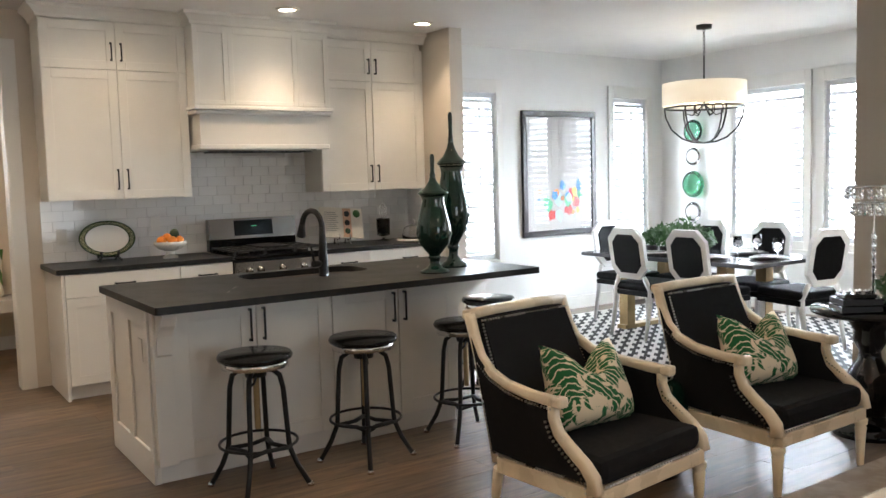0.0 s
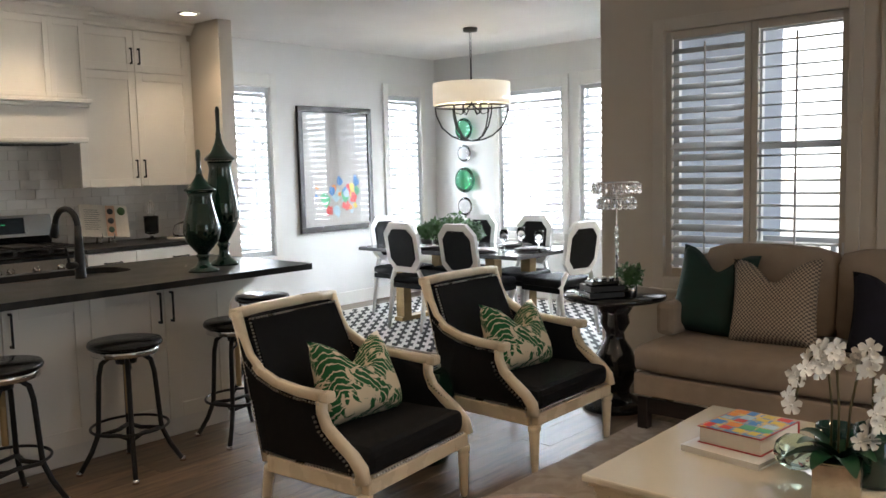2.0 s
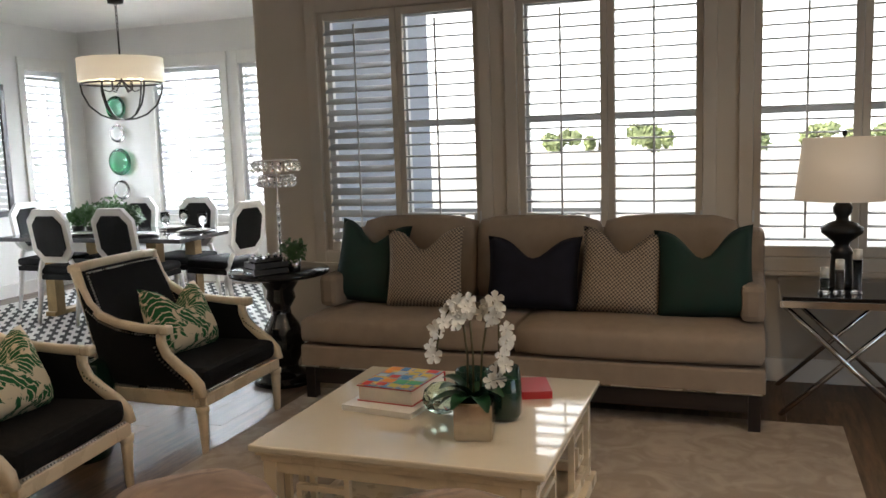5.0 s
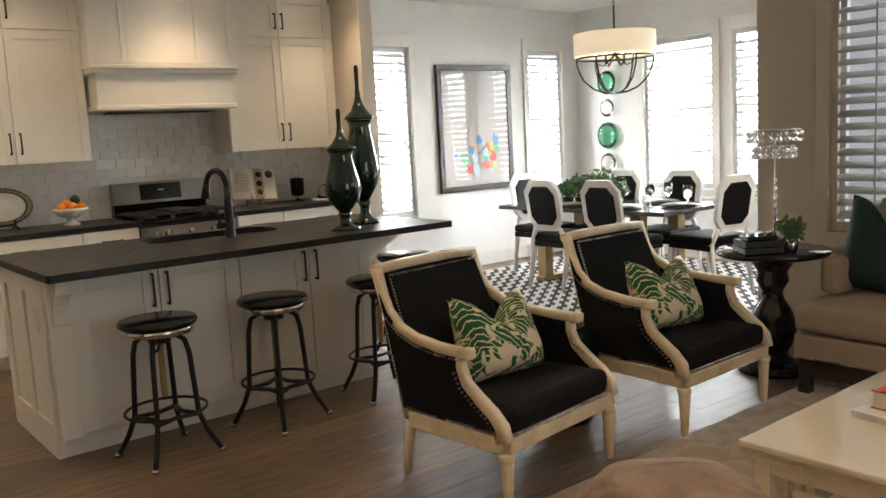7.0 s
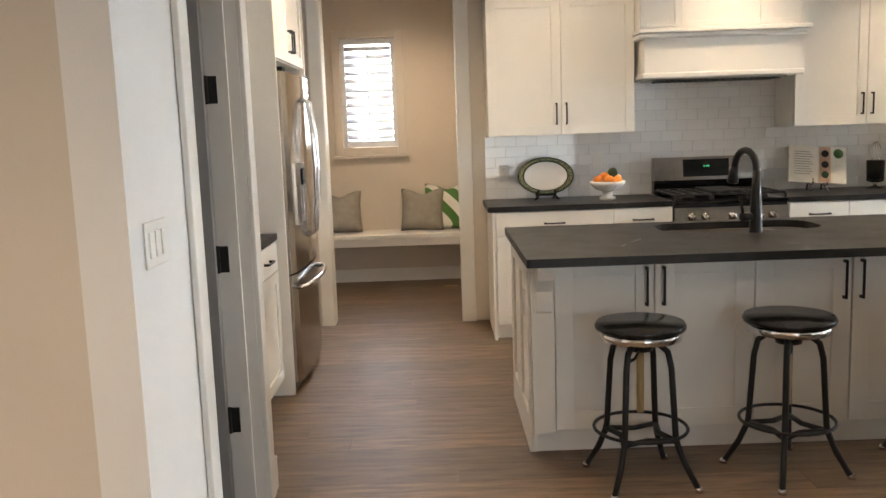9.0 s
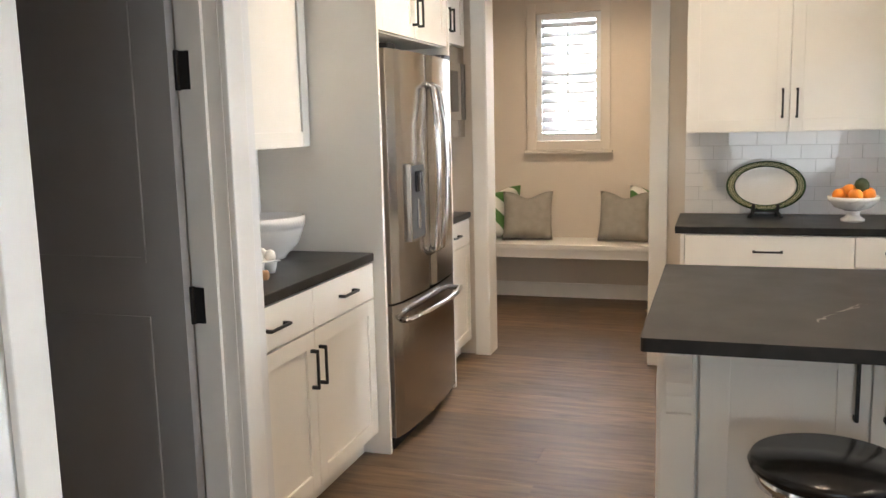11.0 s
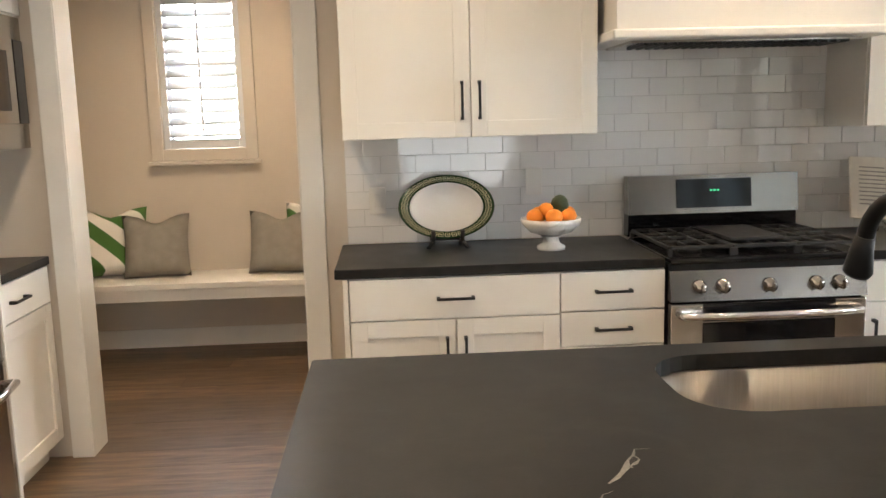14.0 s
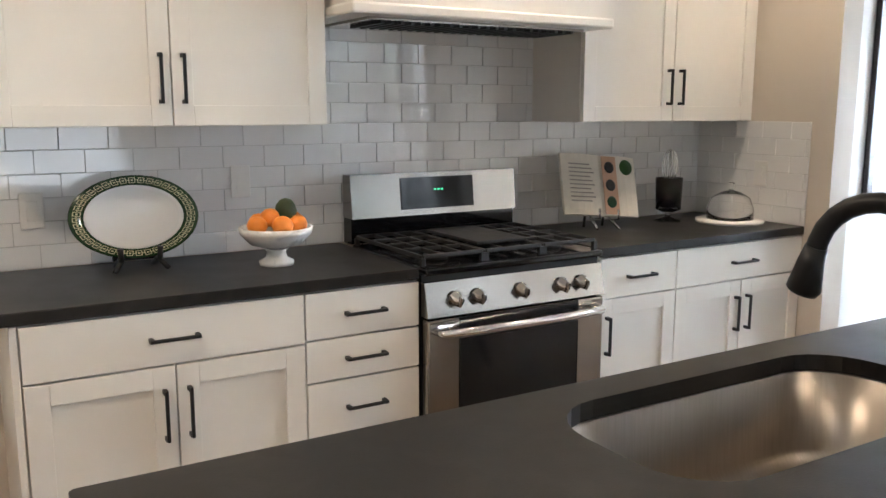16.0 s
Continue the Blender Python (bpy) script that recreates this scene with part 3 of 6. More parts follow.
wall_cabinet(pose(1.675, UF, 0), 1.015, 1.37, 2.30, 2.64, "tall white shaker wall cabinet in two tiers")
wall_cabinet(pose(3.795, UF, 0), 1.0, 1.37, 2.30, 2.64, "tall white shaker wall cabinet beside the hood")
fl = thing("filler_strip", pose(4.796, UF + 0.004, 0), "white filler between cabinet and wall", "panel")
part("board", box(0, 0.037, 0, 0.3, 1.37, 2.60), CAB, fl)


def counter_top(name, x0, x1, y0, y1, label):
    c = thing(name, pose(x0, y0, 0.875), label, "countertop")
    part("slab", box(0, x1 - x0, 0, y1 - y0, 0, 0.036, 0.004), STONE, c)


counter_top("countertop", 1.64, 2.872, 6.81, 7.438, "honed black stone counter on white cabinets")
counter_top("countertop", 3.652, 4.833, 6.81, 7.438, "honed black stone counter beside the range")
counter_top("countertop", -0.108, 0.435, 4.575, 5.748, "honed black stone counter beside the fridge")
counter_top("countertop", -0.108, 0.395, 6.77, 7.42, "honed black stone counter under the microwave")

# crown moulding over the cabinets
cr = bmesh.new()


def crown_run(bm, pts):
    """Stepped cornice along corner points (x, y) seen from below."""
    prof = ((0.0, 2.645), (0.012, 2.65), (0.018, 2.67), (0.05, 2.705), (0.068, 2.715), (0.068, 2.738))
    rows = []
    for o, z in prof:
        rows.append([bm.verts.new((x + sx * o, y + sy * o, z)) for x, y, sx, sy in pts])
    for a, b in zip(rows, rows[1:]):
        for i in range(len(pts) - 1):
            bm.faces.new((a[i], a[i + 1], b[i + 1], b[i]))


crown_run(cr, ((1.673, 7.44, -1, 0), (1.673, UF - 0.02, -1, -1), (2.66, UF - 0.02, 0, -1)))
crown_run(cr, ((3.82, UF - 0.02, 0, -1), (4.833, UF - 0.02, 0, -1)))
crown_run(cr, ((2.688, UF, -1, 0), (2.688, 6.95, -1, -1), (3.797, 6.95, 1, -1), (3.797, UF, 1, 0)))
shell("trim_crown", cr, CAB, "white crown moulding above the cabinets")

# range hood
hd = thing("range_hood", pose(3.2425, 6.95, 0), "white panelled wooden range hood with a mantel shelf", "range hood")
hw = 0.553
b = bmesh.new()
bx(b, -hw, hw, 0, 0.49, 2.03, 2.66)
part("chimney", b, CAB, hd)
for i in range(3):
    a = -hw + i * 2 * hw / 3
    wd = (0.27, 0.566, 0.27)[i]
    a = (-hw, -hw + 0.27, hw - 0.27)[i]
    b = bmesh.new()
    for q in ((a, a + 0.04, 2.06, 2.64), (a + wd - 0.04, a + wd, 2.06, 2.64), (a + 0.04, a + wd - 0.04, 2.59, 2.64), (a + 0.04, a + wd - 0.04, 2.06, 2.09)):
        bx(b, q[0], q[1], -0.012, -0.0005, q[2], q[3], 0.002)
    part("panel_frame", b, CAB, hd)
b = bmesh.new()
bx(b, -hw - 0.02, hw + 0.02, -0.055, 0.49, 2.018, 2.046, 0.006)
bx(b, -hw - 0.008, hw + 0.008, -0.035, 0.49, 1.985, 2.017, 0.008)
part("mantel_shelf", b, CAB, hd)
b = bmesh.new()
bx(b, -hw + 0.03, hw - 0.03, -0.005, 0.49, 1.76, 1.984)
bx(b, -hw + 0.012, hw - 0.012, -0.022, 0.49, 1.722, 1.759, 0.008)
part("apron", b, CAB, hd)
b = bmesh.new()
bx(b, -hw + 0.10, hw - 0.10, 0.05, 0.43, 1.712, 1.7215)
ft = part("filter", b, STEEL, hd, "steel hood filter")
for i in range(22):
    x = -0.40 + i * 0.038
    part("filter_bar", box(x, x + 0.014, 0.06, 0.30, 1.703, 1.7118), IRON, ft)

# gas range
rg = thing("gas_range", pose(3.263, 6.80, 0), "stainless steel gas range with black grates", "stove")
rw = 0.378
part("body", box(-rw, rw, 0.02, 0.62, 0.03, 0.885), BLACKM, rg)
part("drawer_front", box(-rw, rw, -0.005, 0.019, 0.05, 0.235, 0.006), STEEL, rg)
od = part("oven_door", box(-rw, rw, -0.022, 0.019, 0.245, 0.74, 0.008), STEEL, rg)
part("oven_window", box(-0.255, 0.255, -0.026, -0.0225, 0.30, 0.665, 0.004), BLACKG, od, "black glass oven window")
part("door_top_strip", box(-0.255, 0.255, -0.0255, -0.0225, 0.67, 0.738, 0.001), BLACKG, od)
b = bmesh.new()
tube(b, [(-0.345, -0.022, 0.70), (-0.34, -0.06, 0.70), (-0.17, -0.075, 0.70), (0, -0.08, 0.70), (0.17, -0.075, 0.70), (0.34, -0.06, 0.70), (0.345, -0.022, 0.70)], 0.015, 10)
part("door_handle", b, CHROME, od, "bowed steel handle")
kp = part("knob_panel", prism(bmesh.new(), [(-0.025, 0.748), (0.02, 0.748), (0.05, 0.862), (0.0, 0.862)], "x", -rw, rw), STEEL, rg)
for x in (-0.27, -0.18, 0.0, 0.18, 0.27):
    k = lathe(bmesh.new(), [(0.026, 0), (0.026, 0.006), (0.021, 0.009), (0.019, 0.034), (0.0, 0.036)], 20)
    bx(k, -0.005, 0.005, -0.019, 0.019, 0.033, 0.042, 0.002)
    bmesh.ops.transform(k, matrix=pose(x, -0.013, 0.805, 102), verts=k.verts)
    part("knob", k, STEEL, kp)
part("cooktop", box(-rw, rw, -0.012, 0.56, 0.886, 0.912, 0.008), BLACKG, rg, "black enamel cooktop")
for gx in (-0.25, 0.0, 0.25):
    b = bmesh.new()
    w2 = 0.118
    for y in (0.03, 0.17, 0.29, 0.40, 0.53):
        bx(b, gx - w2, gx + w2, y - 0.006, y + 0.006, 0.938, 0.952, 0.003)
    for x in (gx - w2, gx - 0.04, gx + 0.04, gx + w2):
        bx(b, x - 0.006, x + 0.006, 0.03, 0.53, 0.936, 0.950, 0.003)
    for x in (gx - w2, gx + w2):
        for y in (0.03, 0.53):
            bx(b, x - 0.008, x + 0.008, y - 0.008, y + 0.008, 0.913, 0.94)
    part("grate", b, IRON, rg)
for x, y, r in ((-0.25, 0.15, 0.045), (-0.25, 0.41, 0.035), (0.25, 0.15, 0.045), (0.25, 0.41, 0.035)):
    part("burner", lathe(bmesh.new(), [(r, 0.912), (r, 0.922), (r * 0.8, 0.93), (0.0, 0.931)], 20, (x, y, 0)), IRON, rg)
part("griddle", box(-0.11, 0.11, 0.10, 0.46, 0.953, 0.966, 0.004), IRON, rg)
bg = part("backguard", prism(bmesh.new(), [(0.545, 1.01), (0.63, 1.01), (0.63, 1.175), (0.565, 1.175)], "x", -rw, rw), STEEL, rg)
part("backguard_base", box(-rw + 0.002, rw - 0.002, 0.562, 0.63, 0.912, 1.009), BLACKG, rg)
b = prism(bmesh.new(), [(0.5405, 1.035), (0.545, 1.035), (0.559, 1.158), (0.5545, 1.158)], "x", -0.165, 0.165)
dp = part("display", b, BLACKG, bg, "black control display")
GREENLED = glow("display_digits", (0.1, 1.0, 0.4), 0.35, (0.02, 0.1, 0.04))
b = bmesh.new()
for i in range(3):
    bx(b, -0.02 + i * 0.016, -0.01 + i * 0.016, 0.5475, 0.5488, 1.105, 1.112)
part("digits", b, GREENLED, dp, "small green clock digits")

# island
isl = thing("kitchen_island", pose(1.70, 4.775, 0), "white panelled kitchen island with cupboards", "island")
iw, idp = 1.82, 0.83
b = bmesh.new()
bx(b, 0.02, iw, 0.021, idp, 0.10, 0.64)
for q in ((0.02, iw, 0.021, 0.04), (0.02, iw, idp - 0.018, idp), (0.02, 0.04, 0.04, idp - 0.018), (iw - 0.02, iw, 0.04, idp - 0.018)):
    bx(b, q[0], q[1], q[2], q[3], 0.64, 0.872)
part("body", b, CAB, isl)
part("toe_kick", box(0.0205, iw - 0.03, 0.03, 0.06, 0.0, 0.099), TRIM, isl)
ends = []
e = bmesh.new()
bx(e, 0.0, 0.0195, 0.021, idp, 0.0, 0.872, 0.002)
for q in ((0.021, 0.07, 0.0, 0.87), (idp - 0.09, idp, 0.0, 0.87), (0.37, 0.46, 0.16, 0.78), (0.07, idp - 0.09, 0.0, 0.16), (0.07, idp - 0.09, 0.78, 0.87)):
    ends.append(box(-0.014, -0.0005, q[0], q[1], q[2], q[3], 0.002))
ep = part("end_panel", e, CAB, isl)
for e in ends:
    part("panel_rail", e, CAB, ep)
part("corner_post", box(0.0, 0.095, -0.032, 0.02, 0.10, 0.872, 0.002), CAB, isl)
x = 0.10
for wd in (0.87, 0.84):
    for i in (0, 1):
        a, bb = x + wd / 2 * i + 0.003, x + wd / 2 * (i + 1) - 0.003
        d = shaker(isl, a, bb, 0.105, 0.866, 0.02, rail=0.08)
        handle(0.17, d, (bb - 0.034) if i == 0 else (a + 0.034), 0.0, 0.74, True)
    x += wd


def corbel(parent, m):
    b = prism(bmesh.new(), [(0, 0.872), (-0.20, 0.872), (-0.20, 0.842), (-0.185, 0.838), (-0.15, 0.80), (-0.10, 0.775), (-0.05, 0.74), (-0.03, 0.70), (-0.02, 0.65), (0, 0.64)], "x", -0.035, 0.035)
    bmesh.ops.transform(b, matrix=m, verts=b.verts)
    part("corbel", b, CAB, parent)


corbel(isl, pose(0.05, -0.033, 0) @ Matrix.Diagonal((1, 0.6, 1, 1)))
corbel(isl, pose(iw + 0.001, 0.10, 0, 0, 0, 90) @ Matrix.Diagonal((1, 1.4, 1, 1)))
corbel(isl, pose(iw + 0.001, 0.72, 0, 0, 0, 90) @ Matrix.Diagonal((1, 1.4, 1, 1)))
b = bmesh.new()
bx(b, -0.020, -0.0145, 0.10, 0.17, 0.60, 0.715, 0.002)
part("outlet_plate", b, TRIM, isl)


def round_rect(x0, x1, y0, y1, r, n=7):
    pts = []
    for cx, cy, a0 in ((x1 - r, y1 - r, 0), (x0 + r, y1 - r, 90), (x0 + r, y0 + r, 180), (x1 - r, y0 + r, 270)):
        for i in range(n):
            a = radians(a0 + 90 * i / (n - 1))
            pts.append((cx + r * math.cos(a), cy + r * math.sin(a)))
    return pts


ict = thing("island_countertop", pose(1.66, 4.52, 0.875), "honed black stone island top with pale veins", "countertop")
b = bmesh.new()
outer = [b.verts.new((x, y, 0.036)) for x, y in round_rect(0, 2.28, 0, 1.13, 0.012, 4)]
inner = [b.verts.new((x, y, 0.036)) for x, y in round_rect(0.738, 1.52, 0.665, 1.04, 0.13)]
es = [b.edges.new((lp[i], lp[(i + 1) % len(lp)])) for lp in (outer, inner) for i in range(len(lp))]
bmesh.ops.triangle_fill(b, use_beauty=True, use_dissolve=False, edges=es)
ret = bmesh.ops.extrude_face_region(b, geom=b.faces[:])
bmesh.ops.translate(b, vec=(0, 0, -0.036), verts=[v for v in ret["geom"] if isinstance(v, bmesh.types.BMVert)])
part("slab", b, STONE, ict)
VEIN = mat("stone_vein", (0.30, 0.28, 0.25), 0.45, vary=0.4, scale=60)
rv = random.Random(5)
for (vx, vy), ang, ln in (((0.50, 0.40), 35, 0.17), ((0.55, 0.45), 75, 0.07), ((0.44, 0.26), 50, 0.14), ((1.1, 0.2), 20, 0.12), ((1.75, 0.5), 60, 0.22)):
    b = bmesh.new()
    p = [Vector((vx, vy, 0.0363))]
    for i in range(7):
        a = radians(ang + rv.uniform(-40, 40))
        p.append(p[-1] + Vector((math.cos(a), math.sin(a), 0)) * ln / 7)
    vv = []
    for i, q in enumerate(p):
        wd = 0.005 * rv.uniform(0.25, 1) * (1 - abs(i - 3) / 5)
        vv.append((b.verts.new(q + Vector((-wd, wd, 0))), b.verts.new(q + Vector((wd, -wd, 0)))))
    for (a1, a2), (c1, c2) in zip(vv, vv[1:]):
        b.faces.new((a1, a2, c2, c1))
    part("vein", b, VEIN, ict, "pale natural vein in the stone")

sk = thing("kitchen_sink", pose(1.66, 4.52, 0.875), "stainless steel undermount sink in island", "sink")
b = bmesh.new()
rings = []
for dx, z in ((-0.006, -0.001), (0.004, -0.004), (0.012, -0.17), (0.03, -0.195), (0.07, -0.205)):
    rings.append([b.verts.new((x, y, z)) for x, y in round_rect(0.738 + dx, 1.52 - dx, 0.665 + dx, 1.04 - dx, 0.13 - max(dx, 0) * 0.4)])
for r0, r1 in zip(rings, rings[1:]):
    for i in range(len(r0)):
        b.faces.new((r0[i], r0[(i + 1) % len(r0)], r1[(i + 1) % len(r0)], r1[i])).smooth = True
b.faces.new(rings[-1])
part("basin", b, SINKM, sk)
part("drain", lathe(bmesh.new(), [(0.045, -0.2045), (0.04, -0.199), (0.0, -0.201)], 24, (1.15, 0.86, 0)), CHROME, sk)

fc = thing("kitchen_faucet", pose(2.792, 5.108, 0.911, 0, 0, 12), "matt black gooseneck pull-down faucet on island", "faucet")
part("base", lathe(bmesh.new(), [(0.030, 0), (0.030, 0.004), (0.0285, 0.008), (0.0275, 0.10), (0.0215, 0.20), (0.0175, 0.288)], 24), BLACKM, fc)
pts = [(0, 0, 0.27), (0, 0, 0.285)] + [(0, 0.094 - 0.094 * math.cos(radians(a)), 0.285 + 0.094 * math.sin(radians(a))) for a in range(15, 166, 15)] + [(0, 0.19, 0.285)]
part("spout", tube(bmesh.new(), pts, 0.0165, 14), BLACKM, fc)
part("spray_head", tube(bmesh.new(), [(0, 0.187, 0.30), (0, 0.194, 0.275), (0, 0.203, 0.228), (0, 0.205, 0.222)], [0.018, 0.021, 0.028, 0.024], 16), BLACKM, fc)
lv = tube(bmesh.new(), [(-0.02, 0, 0.075), (-0.075, 0, 0.075)], 0.019, 14)
tube(lv, [(-0.065, 0, 0.08), (-0.07, 0.01, 0.14), (-0.074, 0.015, 0.175)], [0.008, 0.007, 0.006], 10)
part("lever", lv, BLACKM, fc)

# left cabinets, fridge and microwave
base_cabinet(pose(0.41, 4.58, 0, 0, 0, 90), 1.165, 0.515, "pair2", "white shaker base cabinet beside the fridge")
wall_cabinet(pose(0.14, 4.575, 0, 0, 0, 90), 1.17, 1.37, 2.30, 2.64, "tall white shaker wall cabinet over the counter", 0.245)
fp = thing("fridge_panel", pose(-0.108, 5.75, 0), "white side panel of the fridge surround", "panel")
part("board", box(0, 0.59, 0, 0.022, 0, 2.62, 0.002), CAB, fp)
fp = thing("fridge_panel", pose(-0.108, 6.745, 0), "white side panel of the fridge surround", "panel")
part("board", box(0, 0.59, 0, 0.022, 0, 2.62, 0.002), CAB, fp)
oc = thing("wall_cabinet", pose(0.455, 5.774, 0, 0, 0, 90), "white shaker cabinet above the fridge", "cabinet")
part("body", box(0, 0.969, 0.001, 0.55, 1.845, 2.61), CAB, oc)
for i in (0, 1):
    a, bb = 0.4845 * i + 0.003, 0.4845 * (i + 1) - 0.003
    d = shaker(oc, a, bb, 1.85, 2.59)
    handle(0.13, d, bb - 0.034 if i == 0 else a + 0.034, -0.02, 1.97, True)
cr2 = bmesh.new()
bx(cr2, 0.12, 0.16, 4.575, 5.749, 2.65, 2.738)
bx(cr2, 0.46, 0.51, 5.75, 6.77, 2.62, 2.738)
shell("trim_crown_left", cr2, CAB, "white moulding above the fridge cabinets")

fr = thing("refrigerator", pose(0.505, 5.795, 0.0, 0, 0, 90), "stainless steel french-door refrigerator with dispenser", "refrigerator")
fw = 0.915
part("cabinet_body", box(0.004, fw - 0.004, 0.045, 0.59, 0.03, 1.765), mat("fridge_side_grey", (0.16, 0.16, 0.16), 0.45, 0.4), fr)


def bowed(x0, x1, z0, z1, full=fw, dep=0.045, n=8, r=0.0):
    b = bmesh.new()
    fr_, bk = [], []
    for i in range(n + 1):
        x = x0 + (x1 - x0) * i / n
        u = (x / full - 0.5) * 2
        y = -0.028 * (1 - u * u)
        if i in (0, n):
            y += 0.012
        fr_.append(x)
        bk.append(y)
    poly = [(x, y) for x, y in zip(fr_, bk)] + [(x1, dep), (x0, dep)]
    prism(b, poly, "z", z0, z1)
    for f in b.faces:
        f.smooth = False
    return b


dl = part("door", bowed(0.003, fw / 2 - 0.003, 0.675, 1.775), STEEL, fr)
dr = part("door", bowed(fw / 2 + 0.003, fw - 0.003, 0.675, 1.775), STEEL, fr)
fz = part("freezer_drawer", bowed(0.003, fw - 0.003, 0.06, 0.665, n=14), STEEL, fr)
for par, x in ((dl, fw / 2 - 0.05), (dr, fw / 2 + 0.05)):
    s = -1 if x < fw / 2 else 1
    part("handle", tube(bmesh.new(), [(x, -0.028, 0.84), (x - s * 0.002, -0.065, 0.86), (x + s * 0.012, -0.088, 1.05), (x + s * 0.016, -0.094, 1.25), (x + s * 0.012, -0.088, 1.44), (x, -0.065, 1.62), (x, -0.028, 1.64)], 0.0125, 10), CHROME, par, "bowed steel handle")
part("handle", tube(bmesh.new(), [(0.07, -0.01, 0.59), (0.075, -0.05, 0.595), (0.25, -0.082, 0.60), (fw / 2, -0.092, 0.60), (fw - 0.25, -0.082, 0.60), (fw - 0.075, -0.05, 0.595), (fw - 0.07, -0.01, 0.59)], 0.0135, 10), CHROME, fz, "bowed steel handle")
b = bmesh.new()
for q in ((0.155, 0.165, 0.93, 1.28), (0.345, 0.355, 0.93, 1.28), (0.165, 0.345, 0.93, 0.94), (0.165, 0.345, 1.27, 1.28)):
    bx(b, q[0], q[1], -0.036, -0.014, q[2], q[3], 0.002)
dsp = part("dispenser_frame", b, STEEL, dl)
part("dispenser_recess", box(0.165, 0.345, -0.030, -0.0145, 0.94, 1.27), mat("dispenser_grey", (0.07, 0.07, 0.075), 0.3), dl, "dark grey dispenser recess")
part("dispenser_nozzle", box(0.22, 0.29, -0.048, -0.0305, 1.15, 1.245, 0.006), BLACKG, dl)
part("dispenser_paddle", box(0.24, 0.27, -0.042, -0.0305, 0.98, 1.12, 0.004), CHROME, dl)
for x in (0.06, fw - 0.06):
    part("hinge_cover", box(x - 0.05, x + 0.05, 0.0, 0.09, 1.777, 1.80, 0.004), BLACKM, fr)
part("kick_grille", box(0.02, fw - 0.02, 0.03, 0.07, 0.0, 0.055), BLACKM, fr)

base_cabinet(pose(0.365, 6.77, 0, 0, 0, 90), 0.65, 0.46, "single", "narrow white shaker base cabinet by the mudroom")
wc = thing("wall_cabinet", pose(0.355, 6.77, 0, 0, 0, 90), "white shaker cabinet above the microwave", "cabinet")
part("body", box(0, 0.65, 0.001, 0.45, 1.90, 2.61), CAB, wc)
for i in (0, 1):
    a, bb = 0.325 * i + 0.003, 0.325 * (i + 1) - 0.003
    d = shaker(wc, a, bb, 1.905, 2.59)
    handle(0.13, d, bb - 0.034 if i == 0 else a + 0.034, -0.02, 2.03, True)
mwv = thing("microwave", pose(0.37, 6.775, 1.37, 0, 0, 90), "stainless steel built-in microwave with dark window", "microwave")
part("body", box(0, 0.64, 0.0, 0.40, 0, 0.525, 0.004), STEEL, mwv)
md = part("door", box(0.05, 0.50, -0.022, -0.0005, 0.10, 0.43, 0.004), STEEL, mwv)
part("window", box(0.10, 0.43, -0.026, -0.0225, 0.15, 0.38, 0.003), BLACKG, md, "black glass window")
part("control_strip", box(0.51, 0.60, -0.02, -0.0005, 0.10, 0.43, 0.004), BLACKG, mwv)

# mudroom bench and pillows
bn = thing("mudroom_bench", pose(0.68, 8.86, 0), "built-in white mudroom bench with open space below", "bench")
part("seat", box(-1.175, 1.175, -0.015, 0.437, 0.465, 0.503, 0.004), TRIM, bn)
part("apron", box(-1.175, 1.175, 0.0, 0.03, 0.395, 0.464, 0.003), TRIM, bn)
rl = thing("coat_hook_rail", pose(1.858, 8.2, 1.55), "dark metal hook on the mudroom wall", "hook")
part("plate", box(-0.012, 0, -0.03, 0.03, -0.18, 0.18, 0.004), BLACKM, rl)
part("prong", tube(bmesh.new(), [(-0.012, 0, 0.05), (-0.05, 0, 0.03), (-0.06, 0, 0.07)], 0.007, 8), BLACKM, rl)
rg2 = thing("floor_register", pose(1.40, 8.9, 0.0), "brown slotted floor vent", "vent")
part("grille", box(-0.06, 0.06, -0.03, 0.03, 0.001, 0.006), GOLD, rg2)


def pillow_mesh(bm, w, h, t, dip=0.05, n=14):
    """Soft square cushion standing on z=0, facing -y, with a dented top."""
    grid = {}
    for side in (-1, 1):
        for i in range(n + 1):
            for j in range(n + 1):
                u, v = i / n * 2 - 1, j / n * 2 - 1
                edge = i in (0, n) or j in (0, n)
                if edge and side == 1:
                    grid[(1, i, j)] = grid[(-1, i, j)]
                    continue
                k = max(0.0, (1 - u ** 4) * (1 - v ** 4)) ** 0.55
                sx = 1 - 0.07 * (1 - v * v) * abs(u) ** 2
                sz = 1 - 0.05 * (1 - u * u)
                x = u * w / 2 * sx
                z = h / 2 + v * h / 2 * sz - dip * math.exp(-(u / 0.42) ** 2) * max(0, v) ** 1.5
                wr = noise.noise((x * 9 + w * 3, z * 9, side * 2.0)) * 0.012 * k
                grid[(side, i, j)] = bm.verts.new((x, side * (t / 2 * k * (1 - 0.25 * v)) + wr, z))
    for side in (-1, 1):
        for i in range(n):
            for j in range(n):
                q = (grid[(side, i, j)], grid[(side, i + 1, j)], grid[(side, i + 1, j + 1)], grid[(side, i, j + 1)])
                bm.faces.new(q).smooth = True
    return bm


def pillow(m, w, h, t, material, label, dip=0.05):
    ob = part("throw_pillow", pillow_mesh(bmesh.new(), w, h, t, dip), material)
    ob.matrix_basis = m
    return tagged(ob, label, "pillow")


